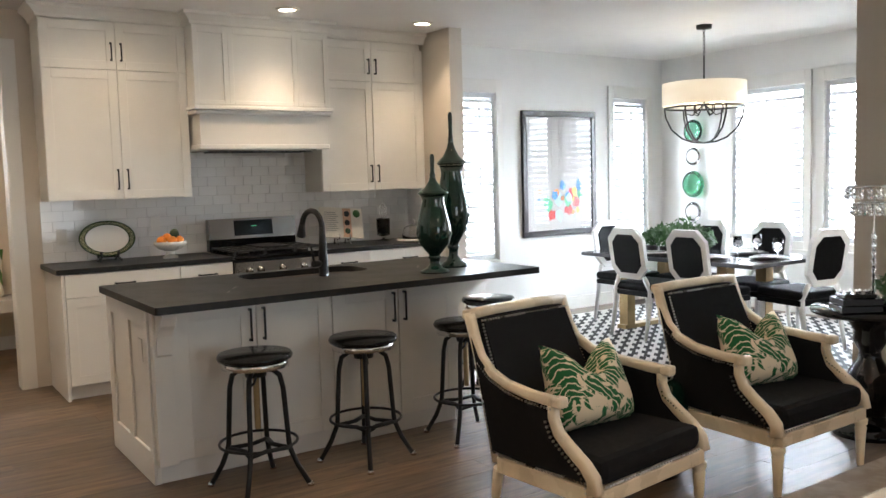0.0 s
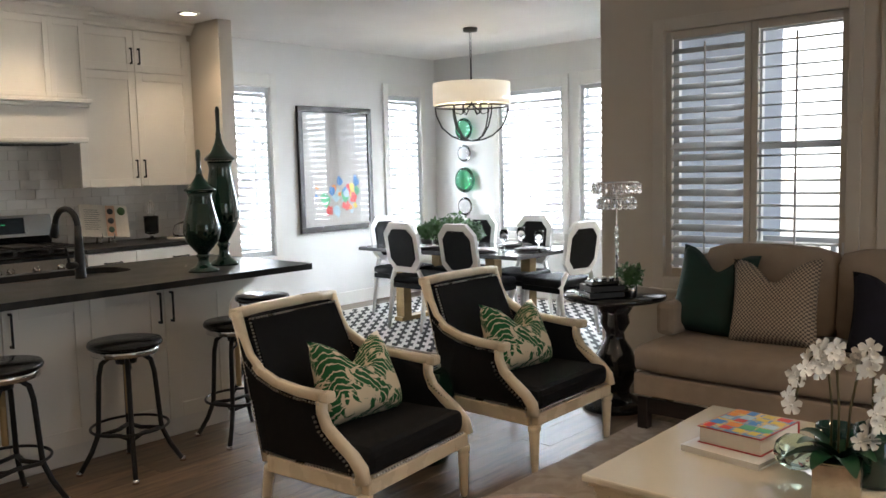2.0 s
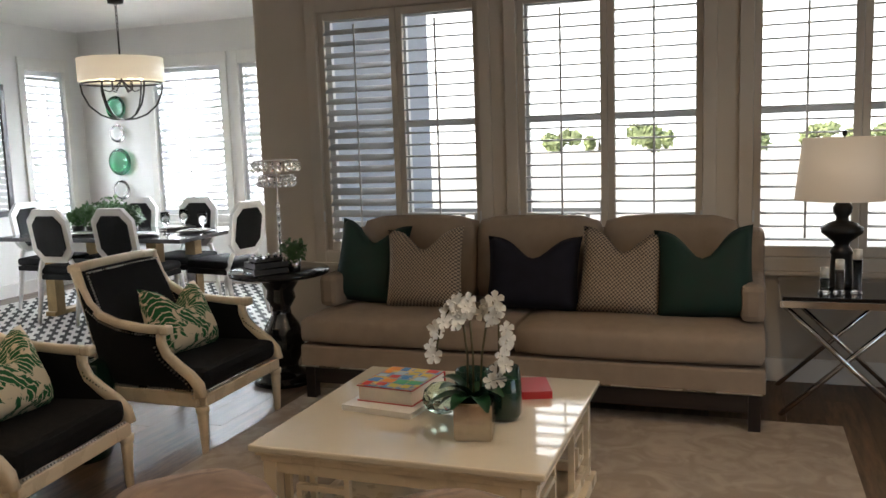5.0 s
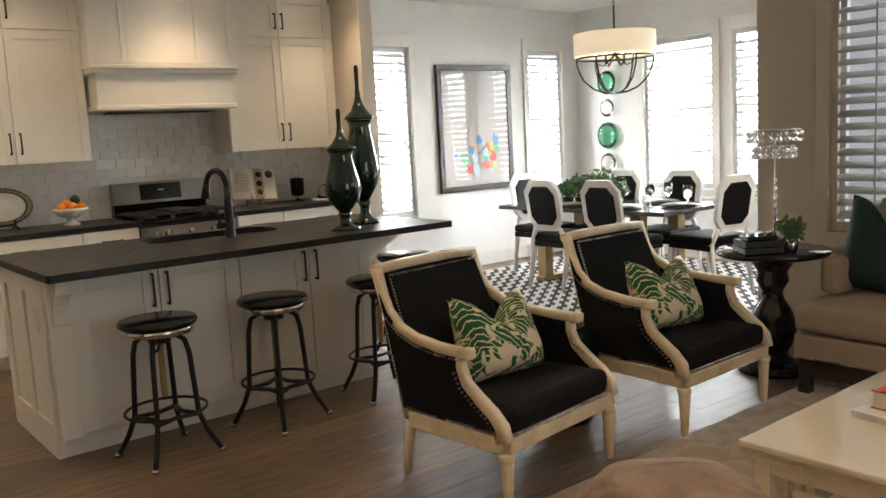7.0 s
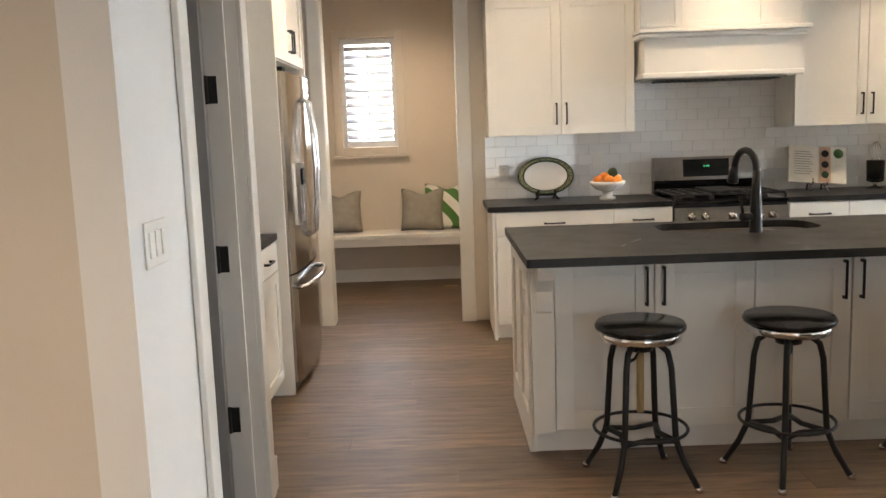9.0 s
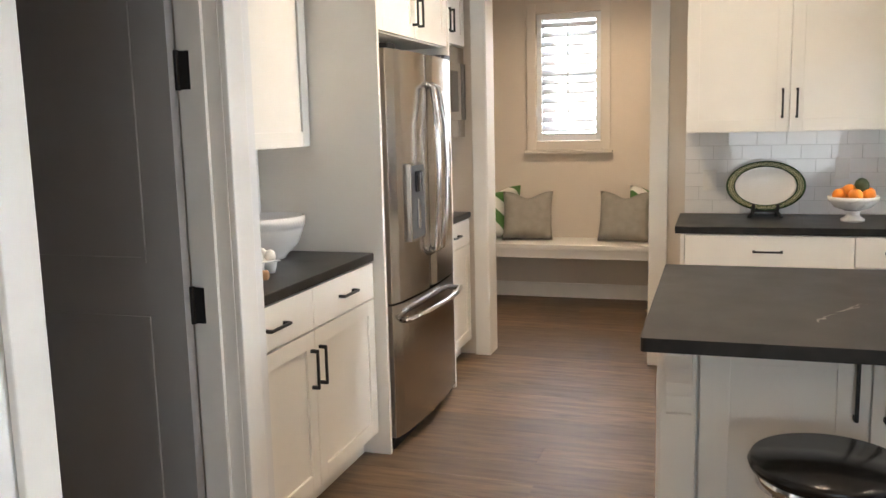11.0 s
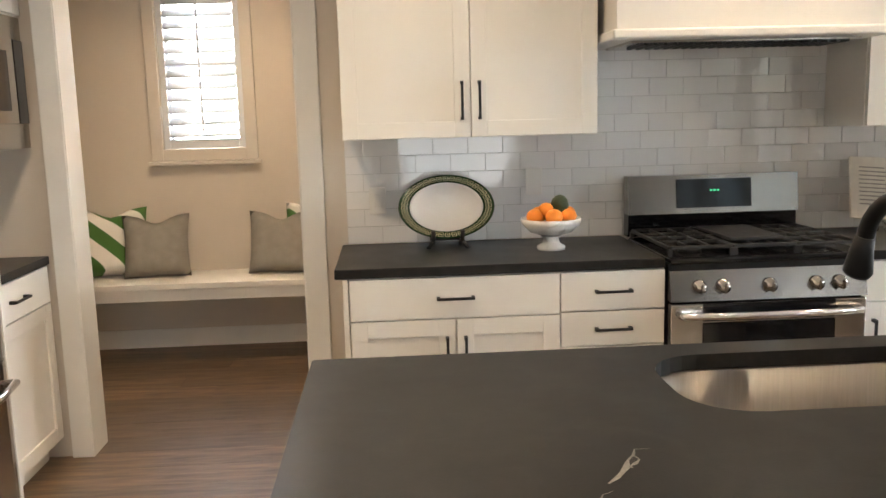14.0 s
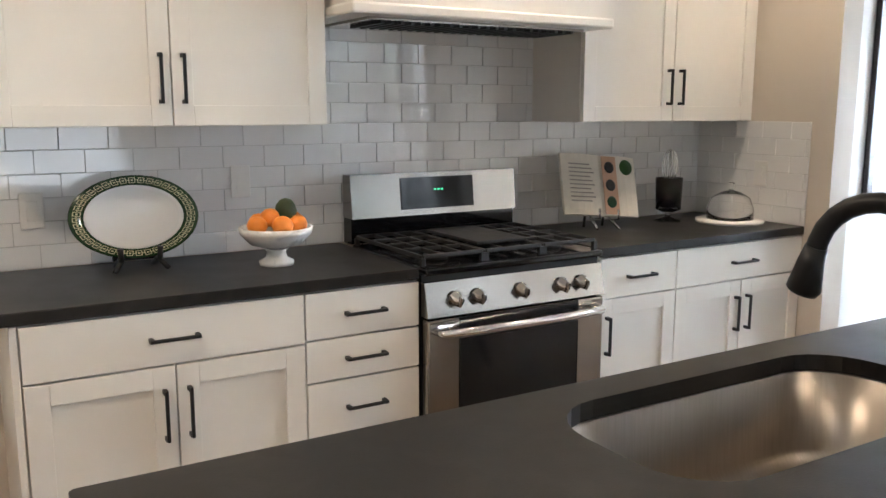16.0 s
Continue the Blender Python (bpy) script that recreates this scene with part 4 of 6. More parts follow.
STRIPE = two_tone("green_stripe_cloth", (0.78, 0.76, 0.70), (0.06, 0.16, 0.03), "ShaderNodeTexWave", 2.6, 0.45, 0.55, 0.85)
for nd in STRIPE.node_tree.nodes:
    if nd.bl_idname == "ShaderNodeTexWave":
        nd.inputs["Distortion"].default_value = 0
        nd.bands_direction = "DIAGONAL"
pillow(pose(0.39, 9.08, 0.504, -14, 0, 6), 0.41, 0.40, 0.17, GREYC, "grey linen pillow on the bench")
pillow(pose(0.10, 9.15, 0.504, -14, 0, 12), 0.44, 0.44, 0.15, STRIPE, "white and green striped pillow on bench")
pillow(pose(1.15, 9.08, 0.504, -14, 0, -8), 0.41, 0.40, 0.17, GREYC, "grey linen pillow on the bench")
pillow(pose(1.37, 9.13, 0.504, -14, 0, -14), 0.44, 0.44, 0.15, STRIPE, "white and green striped pillow on bench")

# things on the counters
pl = thing("serving_platter", pose(2.09, 7.30, 0.911), "oval white platter with green patterned rim on stand", "platter")
RIM = mat("green_rim_glaze", (0.022, 0.050, 0.020), 0.15, vary=0.3, scale=30)
KEYGLAZE = mat("cream_key_glaze", (0.62, 0.58, 0.36), 0.15, vary=0.1)


def oval(prof, n=40, ring=False):
    return lathe(bmesh.new(), prof, n, ring=ring)


tiltm = pose(0, 0.01, 0.165, 78) @ Matrix.Diagonal((0.96, 0.64, 1, 1))
b = oval([(0.0001, 0.0), (0.15, 0.0), (0.162, 0.010), (0.162, 0.006), (0.15, -0.005), (0.0001, -0.005)])
bmesh.ops.transform(b, matrix=tiltm, verts=b.verts)
part("dish", b, WHITEC, pl)
b = oval([(0.163, 0.010), (0.210, 0.019), (0.212, 0.016), (0.163, 0.005)], ring=True)
bmesh.ops.transform(b, matrix=tiltm, verts=b.verts)
rim = part("rim", b, RIM, pl, "dark green rim with cream key squares")
b = bmesh.new()
for i in range(40):
    a = math.pi * i / 20
    for q in ((0.172, 0.175, -0.011, 0.011), (0.196, 0.199, -0.011, 0.011), (0.175, 0.196, -0.011, -0.008), (0.175, 0.196, 0.008, 0.011),
              (0.182, 0.189, -0.004, 0.004), (0.184, 0.187, 0.011, 0.020)):
        z = 0.0105 + ((q[0] + q[1]) / 2 - 0.163) * 0.19
        b.faces.new([b.verts.new((r * math.cos(a) - v * math.sin(a), r * math.sin(a) + v * math.cos(a), z + 0.0018))
                     for r, v in ((q[0], q[2]), (q[1], q[2]), (q[1], q[3]), (q[0], q[3]))])
bmesh.ops.transform(b, matrix=tiltm, verts=b.verts)
tagged(part("key_pattern", b, KEYGLAZE, rim, "cream key squares"), kind="stuff")
b = bmesh.new()
for s in (-1, 1):
    tube(b, [(s * 0.06, 0.05, 0.0), (s * 0.06, -0.02, 0.03), (s * 0.06, -0.055, 0.035), (s * 0.062, -0.06, 0.075)], 0.009, 8)
    tube(b, [(s * 0.06, -0.05, 0.03), (s * 0.085, -0.07, 0.0)], 0.009, 8)
bx(b, -0.07, 0.07, 0.035, 0.05, 0.02, 0.045)
part("stand", b, BLACKM, pl, "black plate stand")

fb = thing("fruit_bowl", pose(2.50, 7.12, 0.911), "pale marble footed bowl on the counter", "bowl")
part("pedestal", lathe(bmesh.new(), [(0.056, 0), (0.058, 0.014), (0.036, 0.026), (0.031, 0.045), (0.042, 0.056)], 28), MARBLE, fb)
part("dish", lathe(bmesh.new(), [(0.035, 0.057), (0.085, 0.072), (0.118, 0.106), (0.122, 0.128), (0.114, 0.128), (0.08, 0.092), (0.0001, 0.085)], 32), MARBLE, fb)
for x, y, z, r in ((-0.07, -0.02, 0.138, 0.034), (0.0, -0.065, 0.138, 0.036), (0.065, -0.03, 0.137, 0.034), (0.03, 0.05, 0.138, 0.035), (-0.04, 0.05, 0.138, 0.035), (-0.02, -0.005, 0.160, 0.034), (0.075, 0.03, 0.142, 0.032)):
    tagged(part("orange", blob(bmesh.new(), (2.50 + x, 7.12 + y, 0.911 + z), r, 2, (1, 1, 0.92)), ORANGE), "small ripe orange in the marble bowl", "orange", "oranges in the bowl")
tagged(part("avocado", blob(bmesh.new(), (2.535, 7.115, 0.911 + 0.180), 0.037, 2, (1, 1, 1.15)), LIME), "dark green avocado on top of oranges", "avocado")

bk = thing("open_cookbook", pose(4.02, 7.22, 0.935, -18, 5, -4), "open cookbook on a wire stand", "book")
for s in (-1, 1):
    b = bmesh.new()
    n = 6
    poly = []
    for i in range(n + 1):
        u = i / n
        poly.append((s * 0.20 * u, -0.012 * math.sin(u * math.pi) - 0.004))
    poly += [(s * 0.20, 0.01), (0, 0.014)]
    prism(b, poly, "z", 0.03, 0.30)
    pg = part("page_block", b, PAPER, bk)
    if s < 0:
        b = bmesh.new()
        for i in range(10):
            bx(b, -0.17, -0.06 + 0.01 * (i % 3), -0.0185, -0.0175, 0.25 - i * 0.018, 0.255 - i * 0.018)
        part("text_lines", b, mat("grey_print", (0.35, 0.33, 0.30), 0.8), pg)
    else:
        part("column_print", box(0.008, 0.085, -0.0185, -0.0165, 0.035, 0.295), mat("peach_print", (0.62, 0.40, 0.28), 0.7), pg)
        for z in (0.09, 0.165, 0.245):
            c = lathe(bmesh.new(), [(0.026, 0), (0.026, 0.0015), (0.018, 0.002), (0.0, 0.002)], 18)
            bmesh.ops.transform(c, matrix=pose(0.046, -0.0188, z, 90), verts=c.verts)
            part("photo", c, DLEAF if z < 0.1 else IRON, pg)
        c = lathe(bmesh.new(), [(0.035, 0), (0.035, 0.0015), (0.0, 0.002)], 18)
        bmesh.ops.transform(c, matrix=pose(0.14, -0.0175, 0.25, 90), verts=c.verts)
        part("photo", c, LEAF, pg)
b = bmesh.new()
for s in (-1, 1):
    tube(b, [(s * 0.05, 0.02, 0.2), (s * 0.05, 0.02, 0.02), (s * 0.05, -0.045, 0.01), (s * 0.05, -0.05, 0.05)], 0.005, 8)
    tube(b, [(s * 0.05, 0.02, 0.16), (s * 0.05, 0.085, -0.04)], 0.006, 8)
    tube(b, [(s * 0.05, 0.02, 0.03), (s * 0.062, -0.035, -0.036)], 0.006, 8)
part("wire_stand", b, CHROME, bk)

jr = thing("utensil_jar", pose(4.45, 7.26, 0.911), "clear footed glass jar holding a whisk", "jar")
part("foot", lathe(bmesh.new(), [(0.06, 0), (0.06, 0.006), (0.012, 0.018), (0.012, 0.035), (0.03, 0.042)], 24), CLEAR, jr)
part("glass_wall", lathe(bmesh.new(), [(0.03, 0.042), (0.058, 0.055), (0.062, 0.20), (0.058, 0.20), (0.054, 0.06), (0.0001, 0.05)], 24), CLEAR, jr)
part("filling", lathe(bmesh.new(), [(0.045, 0.064), (0.047, 0.105), (0.0001, 0.11)], 20), NAVY, jr, "dark beads in the jar")
for k in range(5):
    a = math.pi * k / 5
    p = [(0.035 * math.sin(t) * math.cos(a) * (1 if t < math.pi else 1), 0.035 * math.sin(t) * math.sin(a), 0.255 - 0.075 * math.cos(t)) for t in [i * math.pi / 8 for i in range(17)]]
    part("whisk_wire", tube(bmesh.new(), p, 0.0022, 6), CHROME, jr)
tube_w = tube(bmesh.new(), [(0, 0, 0.07), (0, 0, 0.18)], 0.007, 10)
part("whisk_handle", tube_w, CHROME, jr)

cl = thing("cake_stand", pose(4.66, 7.08, 0.911), "glass cloche over a marble board", "cake dome")
part("board", lathe(bmesh.new(), [(0.15, 0), (0.152, 0.015), (0.0001, 0.016)], 36), MARBLE, cl)
part("dome", lathe(bmesh.new(), [(0.0001, 0.135), (0.038, 0.136), (0.082, 0.112), (0.102, 0.06), (0.102, 0.017), (0.105, 0.017), (0.105, 0.06), (0.085, 0.115), (0.04, 0.14), (0.012, 0.146), (0.009, 0.152), (0.017, 0.165), (0.012, 0.182), (0.0001, 0.185)], 30), CLEAR, cl).visible_shadow = False

mb = thing("mixing_bowl", pose(0.04, 5.54, 0.911), "large white ceramic mixing bowl", "bowl")
part("vessel", lathe(bmesh.new(), [(0.075, 0), (0.08, 0.012), (0.13, 0.06), (0.152, 0.12), (0.155, 0.135), (0.160, 0.136), (0.162, 0.178), (0.154, 0.178), (0.148, 0.14), (0.12, 0.06), (0.0001, 0.02)], 40), WHITEC, mb)
eg = thing("egg_tray", pose(0.16, 5.19, 0.911, 0, 0, 62), "pale grey ceramic tray of white eggs", "egg tray")
b = bmesh.new()
for i in range(2):
    for j in range(3):
        lathe(b, [(0.016, 0), (0.024, 0.025), (0.027, 0.05), (0.022, 0.05), (0.0001, 0.03)], 14, (i * 0.055, j * 0.055 - 0.055, 0))
bx(b, -0.028, 0.083, -0.083, 0.083, 0.044, 0.049, 0.002)
part("tray", b, WHITEC, eg)
for i in range(2):
    for j in range(3):
        p = (Matrix.LocRotScale((0.16, 5.19, 0.911), Euler((0, 0, radians(62))), None) @ Vector((i * 0.055, j * 0.055 - 0.055, 0.062)))
        tagged(part("egg", blob(bmesh.new(), p, 0.022, 2, (1, 1, 1.28)), PETAL), "white egg in ceramic tray", "egg", "eggs in the tray")
bk2 = thing("strawberry_punnet", pose(0.03, 5.26, 0.911), "small white bowl of strawberries", "bowl")
part("dish", lathe(bmesh.new(), [(0.05, 0), (0.07, 0.05), (0.065, 0.05), (0.0001, 0.01)], 24), WHITEC, bk2)
for x, y in ((-0.02, 0.02), (0.03, -0.01), (-0.01, -0.035), (0.02, 0.035)):
    tagged(part("strawberry", blob(bmesh.new(), (0.03 + x, 5.26 + y, 0.975), 0.022, 2, (1, 1, 1.2)), RED), "red strawberry in a small bowl", "strawberry", "strawberries")
rp = thing("rolling_pin", pose(0.28, 5.0, 0.940, 0, 0, 12), "marble rolling pin with wooden handles", "rolling pin")
b = tube(bmesh.new(), [(-0.30, 0, 0), (-0.05, 0, 0)], 0.028, 18)
part("roller", b, MARBLE, rp)
part("handle", tube(bmesh.new(), [(-0.05, 0, 0), (-0.035, 0, 0), (0.0, 0, 0), (0.055, 0, 0), (0.06, 0, 0)], [0.012, 0.016, 0.017, 0.018, 0.012], 14), mat("beech", (0.45, 0.26, 0.13), 0.5), rp, "wooden handle")


def vase(m, h, label):
    v = thing("lidded_urn", m, label, "vase")
    k = h
    prof = [(0.085, 0), (0.088, 0.012), (0.05, 0.035), (0.03, 0.06), (0.028, 0.09), (0.04, 0.11), (0.03, 0.125)]
    body = [(0.034, 0.126), (0.085, 0.20), (0.105, 0.27), (0.10, 0.33), (0.078, 0.43), (0.064, 0.50), (0.076, 0.54)]
    s = (h - 0.0) / 0.82
    part("foot", lathe(bmesh.new(), [(r, z * s) for r, z in prof], 32), GREENC, v)
    part("body", lathe(bmesh.new(), [(r, z * s) for r, z in body], 36), GREENC, v)
    lid = [(0.084, 0.541), (0.092, 0.552), (0.078, 0.566), (0.05, 0.59), (0.026, 0.63), (0.015, 0.665), (0.018, 0.675), (0.012, 0.70), (0.014, 0.80), (0.009, 0.818), (0.0001, 0.82)]
    part("lid", lathe(bmesh.new(), [(r, z * s) for r, z in lid], 28), GREENC, v)


vase(pose(3.34, 4.76, 0.911), 0.69, "shorter dark green glazed urn with spire lid")
vase(pose(3.60, 4.94, 0.911), 0.95, "taller dark green glazed urn with spire lid")

# bar stools


def stool(m):
    s = thing("bar_stool", m, "black metal swivel stool with round lacquered seat", "stool", "bar stools at the island")
    part("seat", lathe(bmesh.new(), [(0.15, 0.595), (0.176, 0.598), (0.18, 0.61), (0.172, 0.624), (0.0001, 0.628)], 36), SEATB, s)
    part("seat_band", lathe(bmesh.new(), [(0.158, 0.562), (0.162, 0.562), (0.162, 0.5945), (0.158, 0.5945)], 36, ring=True), CHROME, s, "steel band with rivets")
    part("hub", lathe(bmesh.new(), [(0.0001, 0.51), (0.05, 0.515), (0.055, 0.54), (0.045, 0.561), (0.0001, 0.562)], 20), BLACKM, s)
    part("screw_post", lathe(bmesh.new(), [(0.013, 0.27), (0.015, 0.275), (0.015, 0.512)], 14), GOLD, s, "threaded post")
    part("lock_lever", tube(bmesh.new(), [(-0.02, -0.04, 0.52), (-0.05, -0.07, 0.50), (-0.09, -0.09, 0.49)], 0.006, 8), BLACKM, s)
    for a in (45, 135, 225, 315):
        c, sn = math.cos(radians(a)), math.sin(radians(a))
        pr = ((0.02, 0.545), (0.08, 0.545), (0.115, 0.52), (0.130, 0.46), (0.148, 0.20), (0.155, 0.17), (0.185, 0.10), (0.24, 0.012))
        lg = part("leg", tube(bmesh.new(), [(r * c, r * sn, z) for r, z in pr], 0.0125, 10), BLACKM, s)
        part("foot_glide", lathe(bmesh.new(), [(0.016, 0), (0.016, 0.014), (0.010, 0.02)], 14, (0.245 * c, 0.245 * sn, 0)), CHROME, lg)
    part("foot_ring", tube(bmesh.new(), [(0.185 * math.cos(t * math.pi / 18), 0.185 * math.sin(t * math.pi / 18), 0.21) for t in range(36)], 0.007, 8, closed=True), BLACKM, s)
    b = bmesh.new()
    for a in range(45, 405, 90):
        p0 = Vector((0.15 * math.cos(radians(a)), 0.15 * math.sin(radians(a)), 0.18))
        p1 = Vector((0.15 * math.cos(radians(a + 90)), 0.15 * math.sin(radians(a + 90)), 0.18))
        mid = (p0 + p1) / 2 * 0.72
        tube(b, [p0, (mid.x, mid.y, 0.18), p1], 0.014, 8, 0.7)
    part("brace", b, BLACKM, s)
    for o in s.children_recursive:
        o.data.transform(Matrix.Diagonal((1, 1, 1.05, 1)))
    return s


st = stool(pose(2.10, 4.47, 0, 0, 0, 8))
copy_thing(st, pose(2.705, 4.50, 0, 0, 0, 20))
copy_thing(st, pose(3.36, 4.50, 0, 0, 0, -5))
copy_thing(st, pose(4.02, 5.15, 0, 0, 0, 30))

# ---- living room ----


def armchair(m):
    c = thing("armchair", m, "black upholstered armchair with cream carved wood frame", "armchair", "pair of armchairs")
    W = 0.31
    arm = [(0.45, 0.905), (0.415, 0.80), (0.37, 0.715), (0.29, 0.655), (0.18, 0.622), (0.04, 0.605), (-0.09, 0.60)]
    post = [(-0.075, 0.585), (-0.075, 0.535), (-0.10, 0.48), (-0.16, 0.43), (-0.225, 0.385), (-0.265, 0.34), (-0.275, 0.285)]
    for s in (-1, 1):
        x = s * W
        b = tube(bmesh.new(), [(x * (0.95 + 0.05 * min(1, (0.45 - y) / 0.2)), y, z) for y, z in arm], 0.0215, prof=SQUARE)
        bx(b, x - 0.025, x + 0.025, -0.13, -0.078, 0.577, 0.625, 0.012)
        part("arm_rail", b, CREAM, c)
        part("arm_post", tube(bmesh.new(), [(x, y, z) for y, z in post], [0.020, 0.020, 0.021, 0.022, 0.023, 0.025, 0.027], prof=SQUARE), CREAM, c)
        poly = arm[1:] + post[1:6] + [(-0.26, 0.31), (0.28, 0.31)]
        part("side_panel", prism(bmesh.new(), poly, "x", x - 0.012, x + 0.012), BLACKF, c, "black upholstered side")
        part("back_stile", tube(bmesh.new(), [(x * 0.96, 0.275, 0.27), (x * 0.96, 0.33, 0.50), (x * 0.96, 0.39, 0.72), (x * 0.955, 0.45, 0.915)], 0.0235, prof=SQUARE), CREAM, c)
        # turned and tapered legs
        part("leg", lathe(bmesh.new(), [(0.013, 0.0), (0.016, 0.01), (0.024, 0.17), (0.027, 0.19), (0.022, 0.198), (0.03, 0.21), (0.031, 0.235)], 12, (x * 0.96, -0.265, 0)), CREAM, c)
        part("leg", tube(bmesh.new(), [(x * 0.93, 0.33, 0.0), (x * 0.93, 0.28, 0.24)], [0.016, 0.026], 8), CREAM, c)
    for q in ((-0.30, 0.30, -0.292, -0.25), (-0.29, 0.29, 0.25, 0.29)):
        part("apron", box(q[0], q[1], q[2], q[3], 0.236, 0.295, 0.006), CREAM, c)
    for s in (-1, 1):
        part("apron", box(min(s * 0.285, s * 0.325), max(s * 0.285, s * 0.325), -0.25, 0.25, 0.236, 0.305, 0.006), CREAM, c)
    b = tube(bmesh.new(), [(-0.31, 0.452, 0.905), (-0.15, 0.455, 0.912), (0.15, 0.455, 0.912), (0.31, 0.452, 0.905)], 0.027, prof=SQUARE)
    part("top_rail", b, CREAM, c)
    part("seat_cushion", box(-0.292, 0.292, -0.285, 0.26, 0.297, 0.405, 0.035), BLACKF, c)
    b = prism(bmesh.new(), [(0.20, 0.38), (0.27, 0.36), (0.45, 0.885), (0.40, 0.885)], "x", -0.275, 0.275)
    bmesh.ops.bevel(b, geom=b.edges[:], offset=0.015, segments=2, affect="EDGES")
    part("backrest", b, BLACKF, c)
    part("outside_back", prism(bmesh.new(), [(0.285, 0.31), (0.30, 0.31), (0.46, 0.885), (0.45, 0.885)], "x", -0.275, 0.275), BLACKF, c)
    # rows of nail heads
    pts = []

    def run(path, x, step=0.016):
        for (y0, z0), (y1, z1) in zip(path, path[1:]):
            n = max(1, int(math.hypot(y1 - y0, z1 - z0) / step))
            for i in range(n):
                pts.append((x, y0 + (y1 - y0) * i / n, z0 + (z1 - z0) * i / n))
    for s in (-1, 1):
        low = [(y + 0.0, z - 0.03) for y, z in arm[2:]]
        run(low, s * 0.323)
        run([(y + 0.032, z - 0.02) for y, z in post[1:]], s * 0.323)
        run([(-0.25, 0.318), (0.28, 0.318)], s * 0.323)
        run([(0.285, 0.32), (0.335, 0.50), (0.385, 0.68)], s * 0.323)
        run([(0.255, 0.47), (0.40, 0.875)], s * 0.268)
        run([(-0.07, 0.555), (-0.09, 0.49), (-0.20, 0.42)], s * 0.296)
    for i in range(34):
        pts.append((-0.268 + i * 0.0162, 0.398, 0.878))
        pts.append((-0.268 + i * 0.0162, -0.287, 0.303))
    b = bmesh.new()
    for p in pts:
        bmesh.ops.create_cone(b, cap_ends=True, segments=6, radius1=0.0055, radius2=0.0055, depth=0.007, matrix=Matrix.Translation(p) @ pose(0, 0, 0, 0, 90, 0))
    tagged(part("nailhead_trim", b, NICKEL, c, "rows of nickel nail heads"), kind="stuff")
    for o in c.children:  # the seat is broader than the top of the back
        for v in o.data.vertices:
            v.co.x *= 1.15 - 0.14 * min(1, max(0, (v.co.y - 0.1) / 0.3))
            v.co.z -= 0.11 * max(0, v.co.z - 0.6)
    return c


ch = armchair(pose(3.08, 3.17, 0, 0, 0, 7))
copy_thing(ch, pose(4.21, 3.13, 0, 0, 0, 1))


def leaf_print_pillow(m):
    pillow(m, 0.46, 0.37, 0.20, LEAFPRINT, "cream pillow with green leaf print", 0.20)


leaf_print_pillow(pose(3.10, 3.19, 0.40, -22, 0, 7) @ pose(0, 0, 0, 0, 4, 0))
leaf_print_pillow(pose(4.22, 3.16, 0.40, -22, 0, 1) @ pose(0, 0, 0, 0, 4, 0))

gs = thing("garden_stool", pose(3.70, 3.43, 0), "dark green glazed ceramic garden stool", "stool")
part("drum", lathe(bmesh.new(), [(0.13, 0), (0.14, 0.02), (0.17, 0.13), (0.18, 0.23), (0.17, 0.33), (0.14, 0.44), (0.12, 0.455), (0.0001, 0.458)], 32), GREENC, gs)

def soft_box(x0, x1, y0, y1, z0, z1, r, crown=0.0):
    """Upholstered block with well-rounded edges and a slightly crowned top."""
    b = bx(bmesh.new(), x0, x1, y0, y1, z0, z1)
    bmesh.ops.subdivide_edges(b, edges=b.edges[:], cuts=5, use_grid_fill=True)
    ctr = Vector(((x0 + x1) / 2, (y0 + y1) / 2, (z0 + z1) / 2))
    half = Vector(((x1 - x0) / 2, (y1 - y0) / 2, (z1 - z0) / 2))
    for v in b.verts:
        d = v.co - ctr
        core = Vector([max(-(h - r), min(h - r, c)) for c, h in zip(d, half)])
        out = d - core
        if out.length > 1e-6:
            d = core + out.normalized() * r
        u = (1 - (d.x / half.x) ** 2) * (1 - (d.y / half.y) ** 2)
        d.z += crown * max(0, u) * (1 if d.z > 0 else 0) + 0.004 * noise.noise(v.co * 4)
        v.co = ctr + d
    for f in b.faces:
        f.smooth = True
    return b


# sofa: built along its own x, facing -y
so = thing("sofa", pose(4.74, 1.59, 0, 0, 0, -90), "taupe cloth three-seat sofa on dark legs", "sofa")
HW = 1.235
part("base", box(-HW, HW, 0.02, 0.92, 0.19, 0.32, 0.015), TAUPE, so)
part("nail_trim", box(-HW + 0.004, HW - 0.004, 0.015, 0.0195, 0.196, 0.203), NICKEL, so, "thin nail head line")
for a, b_ in ((-HW, -0.003), (0.003, HW)):
    part("seat_cushion", soft_box(a, b_, 0.0, 0.66, 0.322, 0.482, 0.05, 0.018), TAUPE, so)
for s in (-1, 1):
    part("arm", box(min(s * (HW - 0.12), s * HW), max(s * (HW - 0.12), s * HW), 0.27, 0.92, 0.486, 0.68, 0.035), TAUPE, so)
part("back_frame", box(-HW, HW, 0.74, 0.94, 0.486, 0.90, 0.03), TAUPE, so)
for i in range(3):
    a = -HW + 0.125 + i * (2 * HW - 0.25) / 3
    b = soft_box(a + 0.003, a + (2 * HW - 0.25) / 3 - 0.003, 0.56, 0.80, 0.487, 0.98, 0.075, 0.015)
    bmesh.ops.transform(b, matrix=pose(0, 0.66, 0.49, -7) @ Matrix.Translation((0, -0.66, -0.49)), verts=b.verts)
    part("back_cushion", b, TAUPE, so)
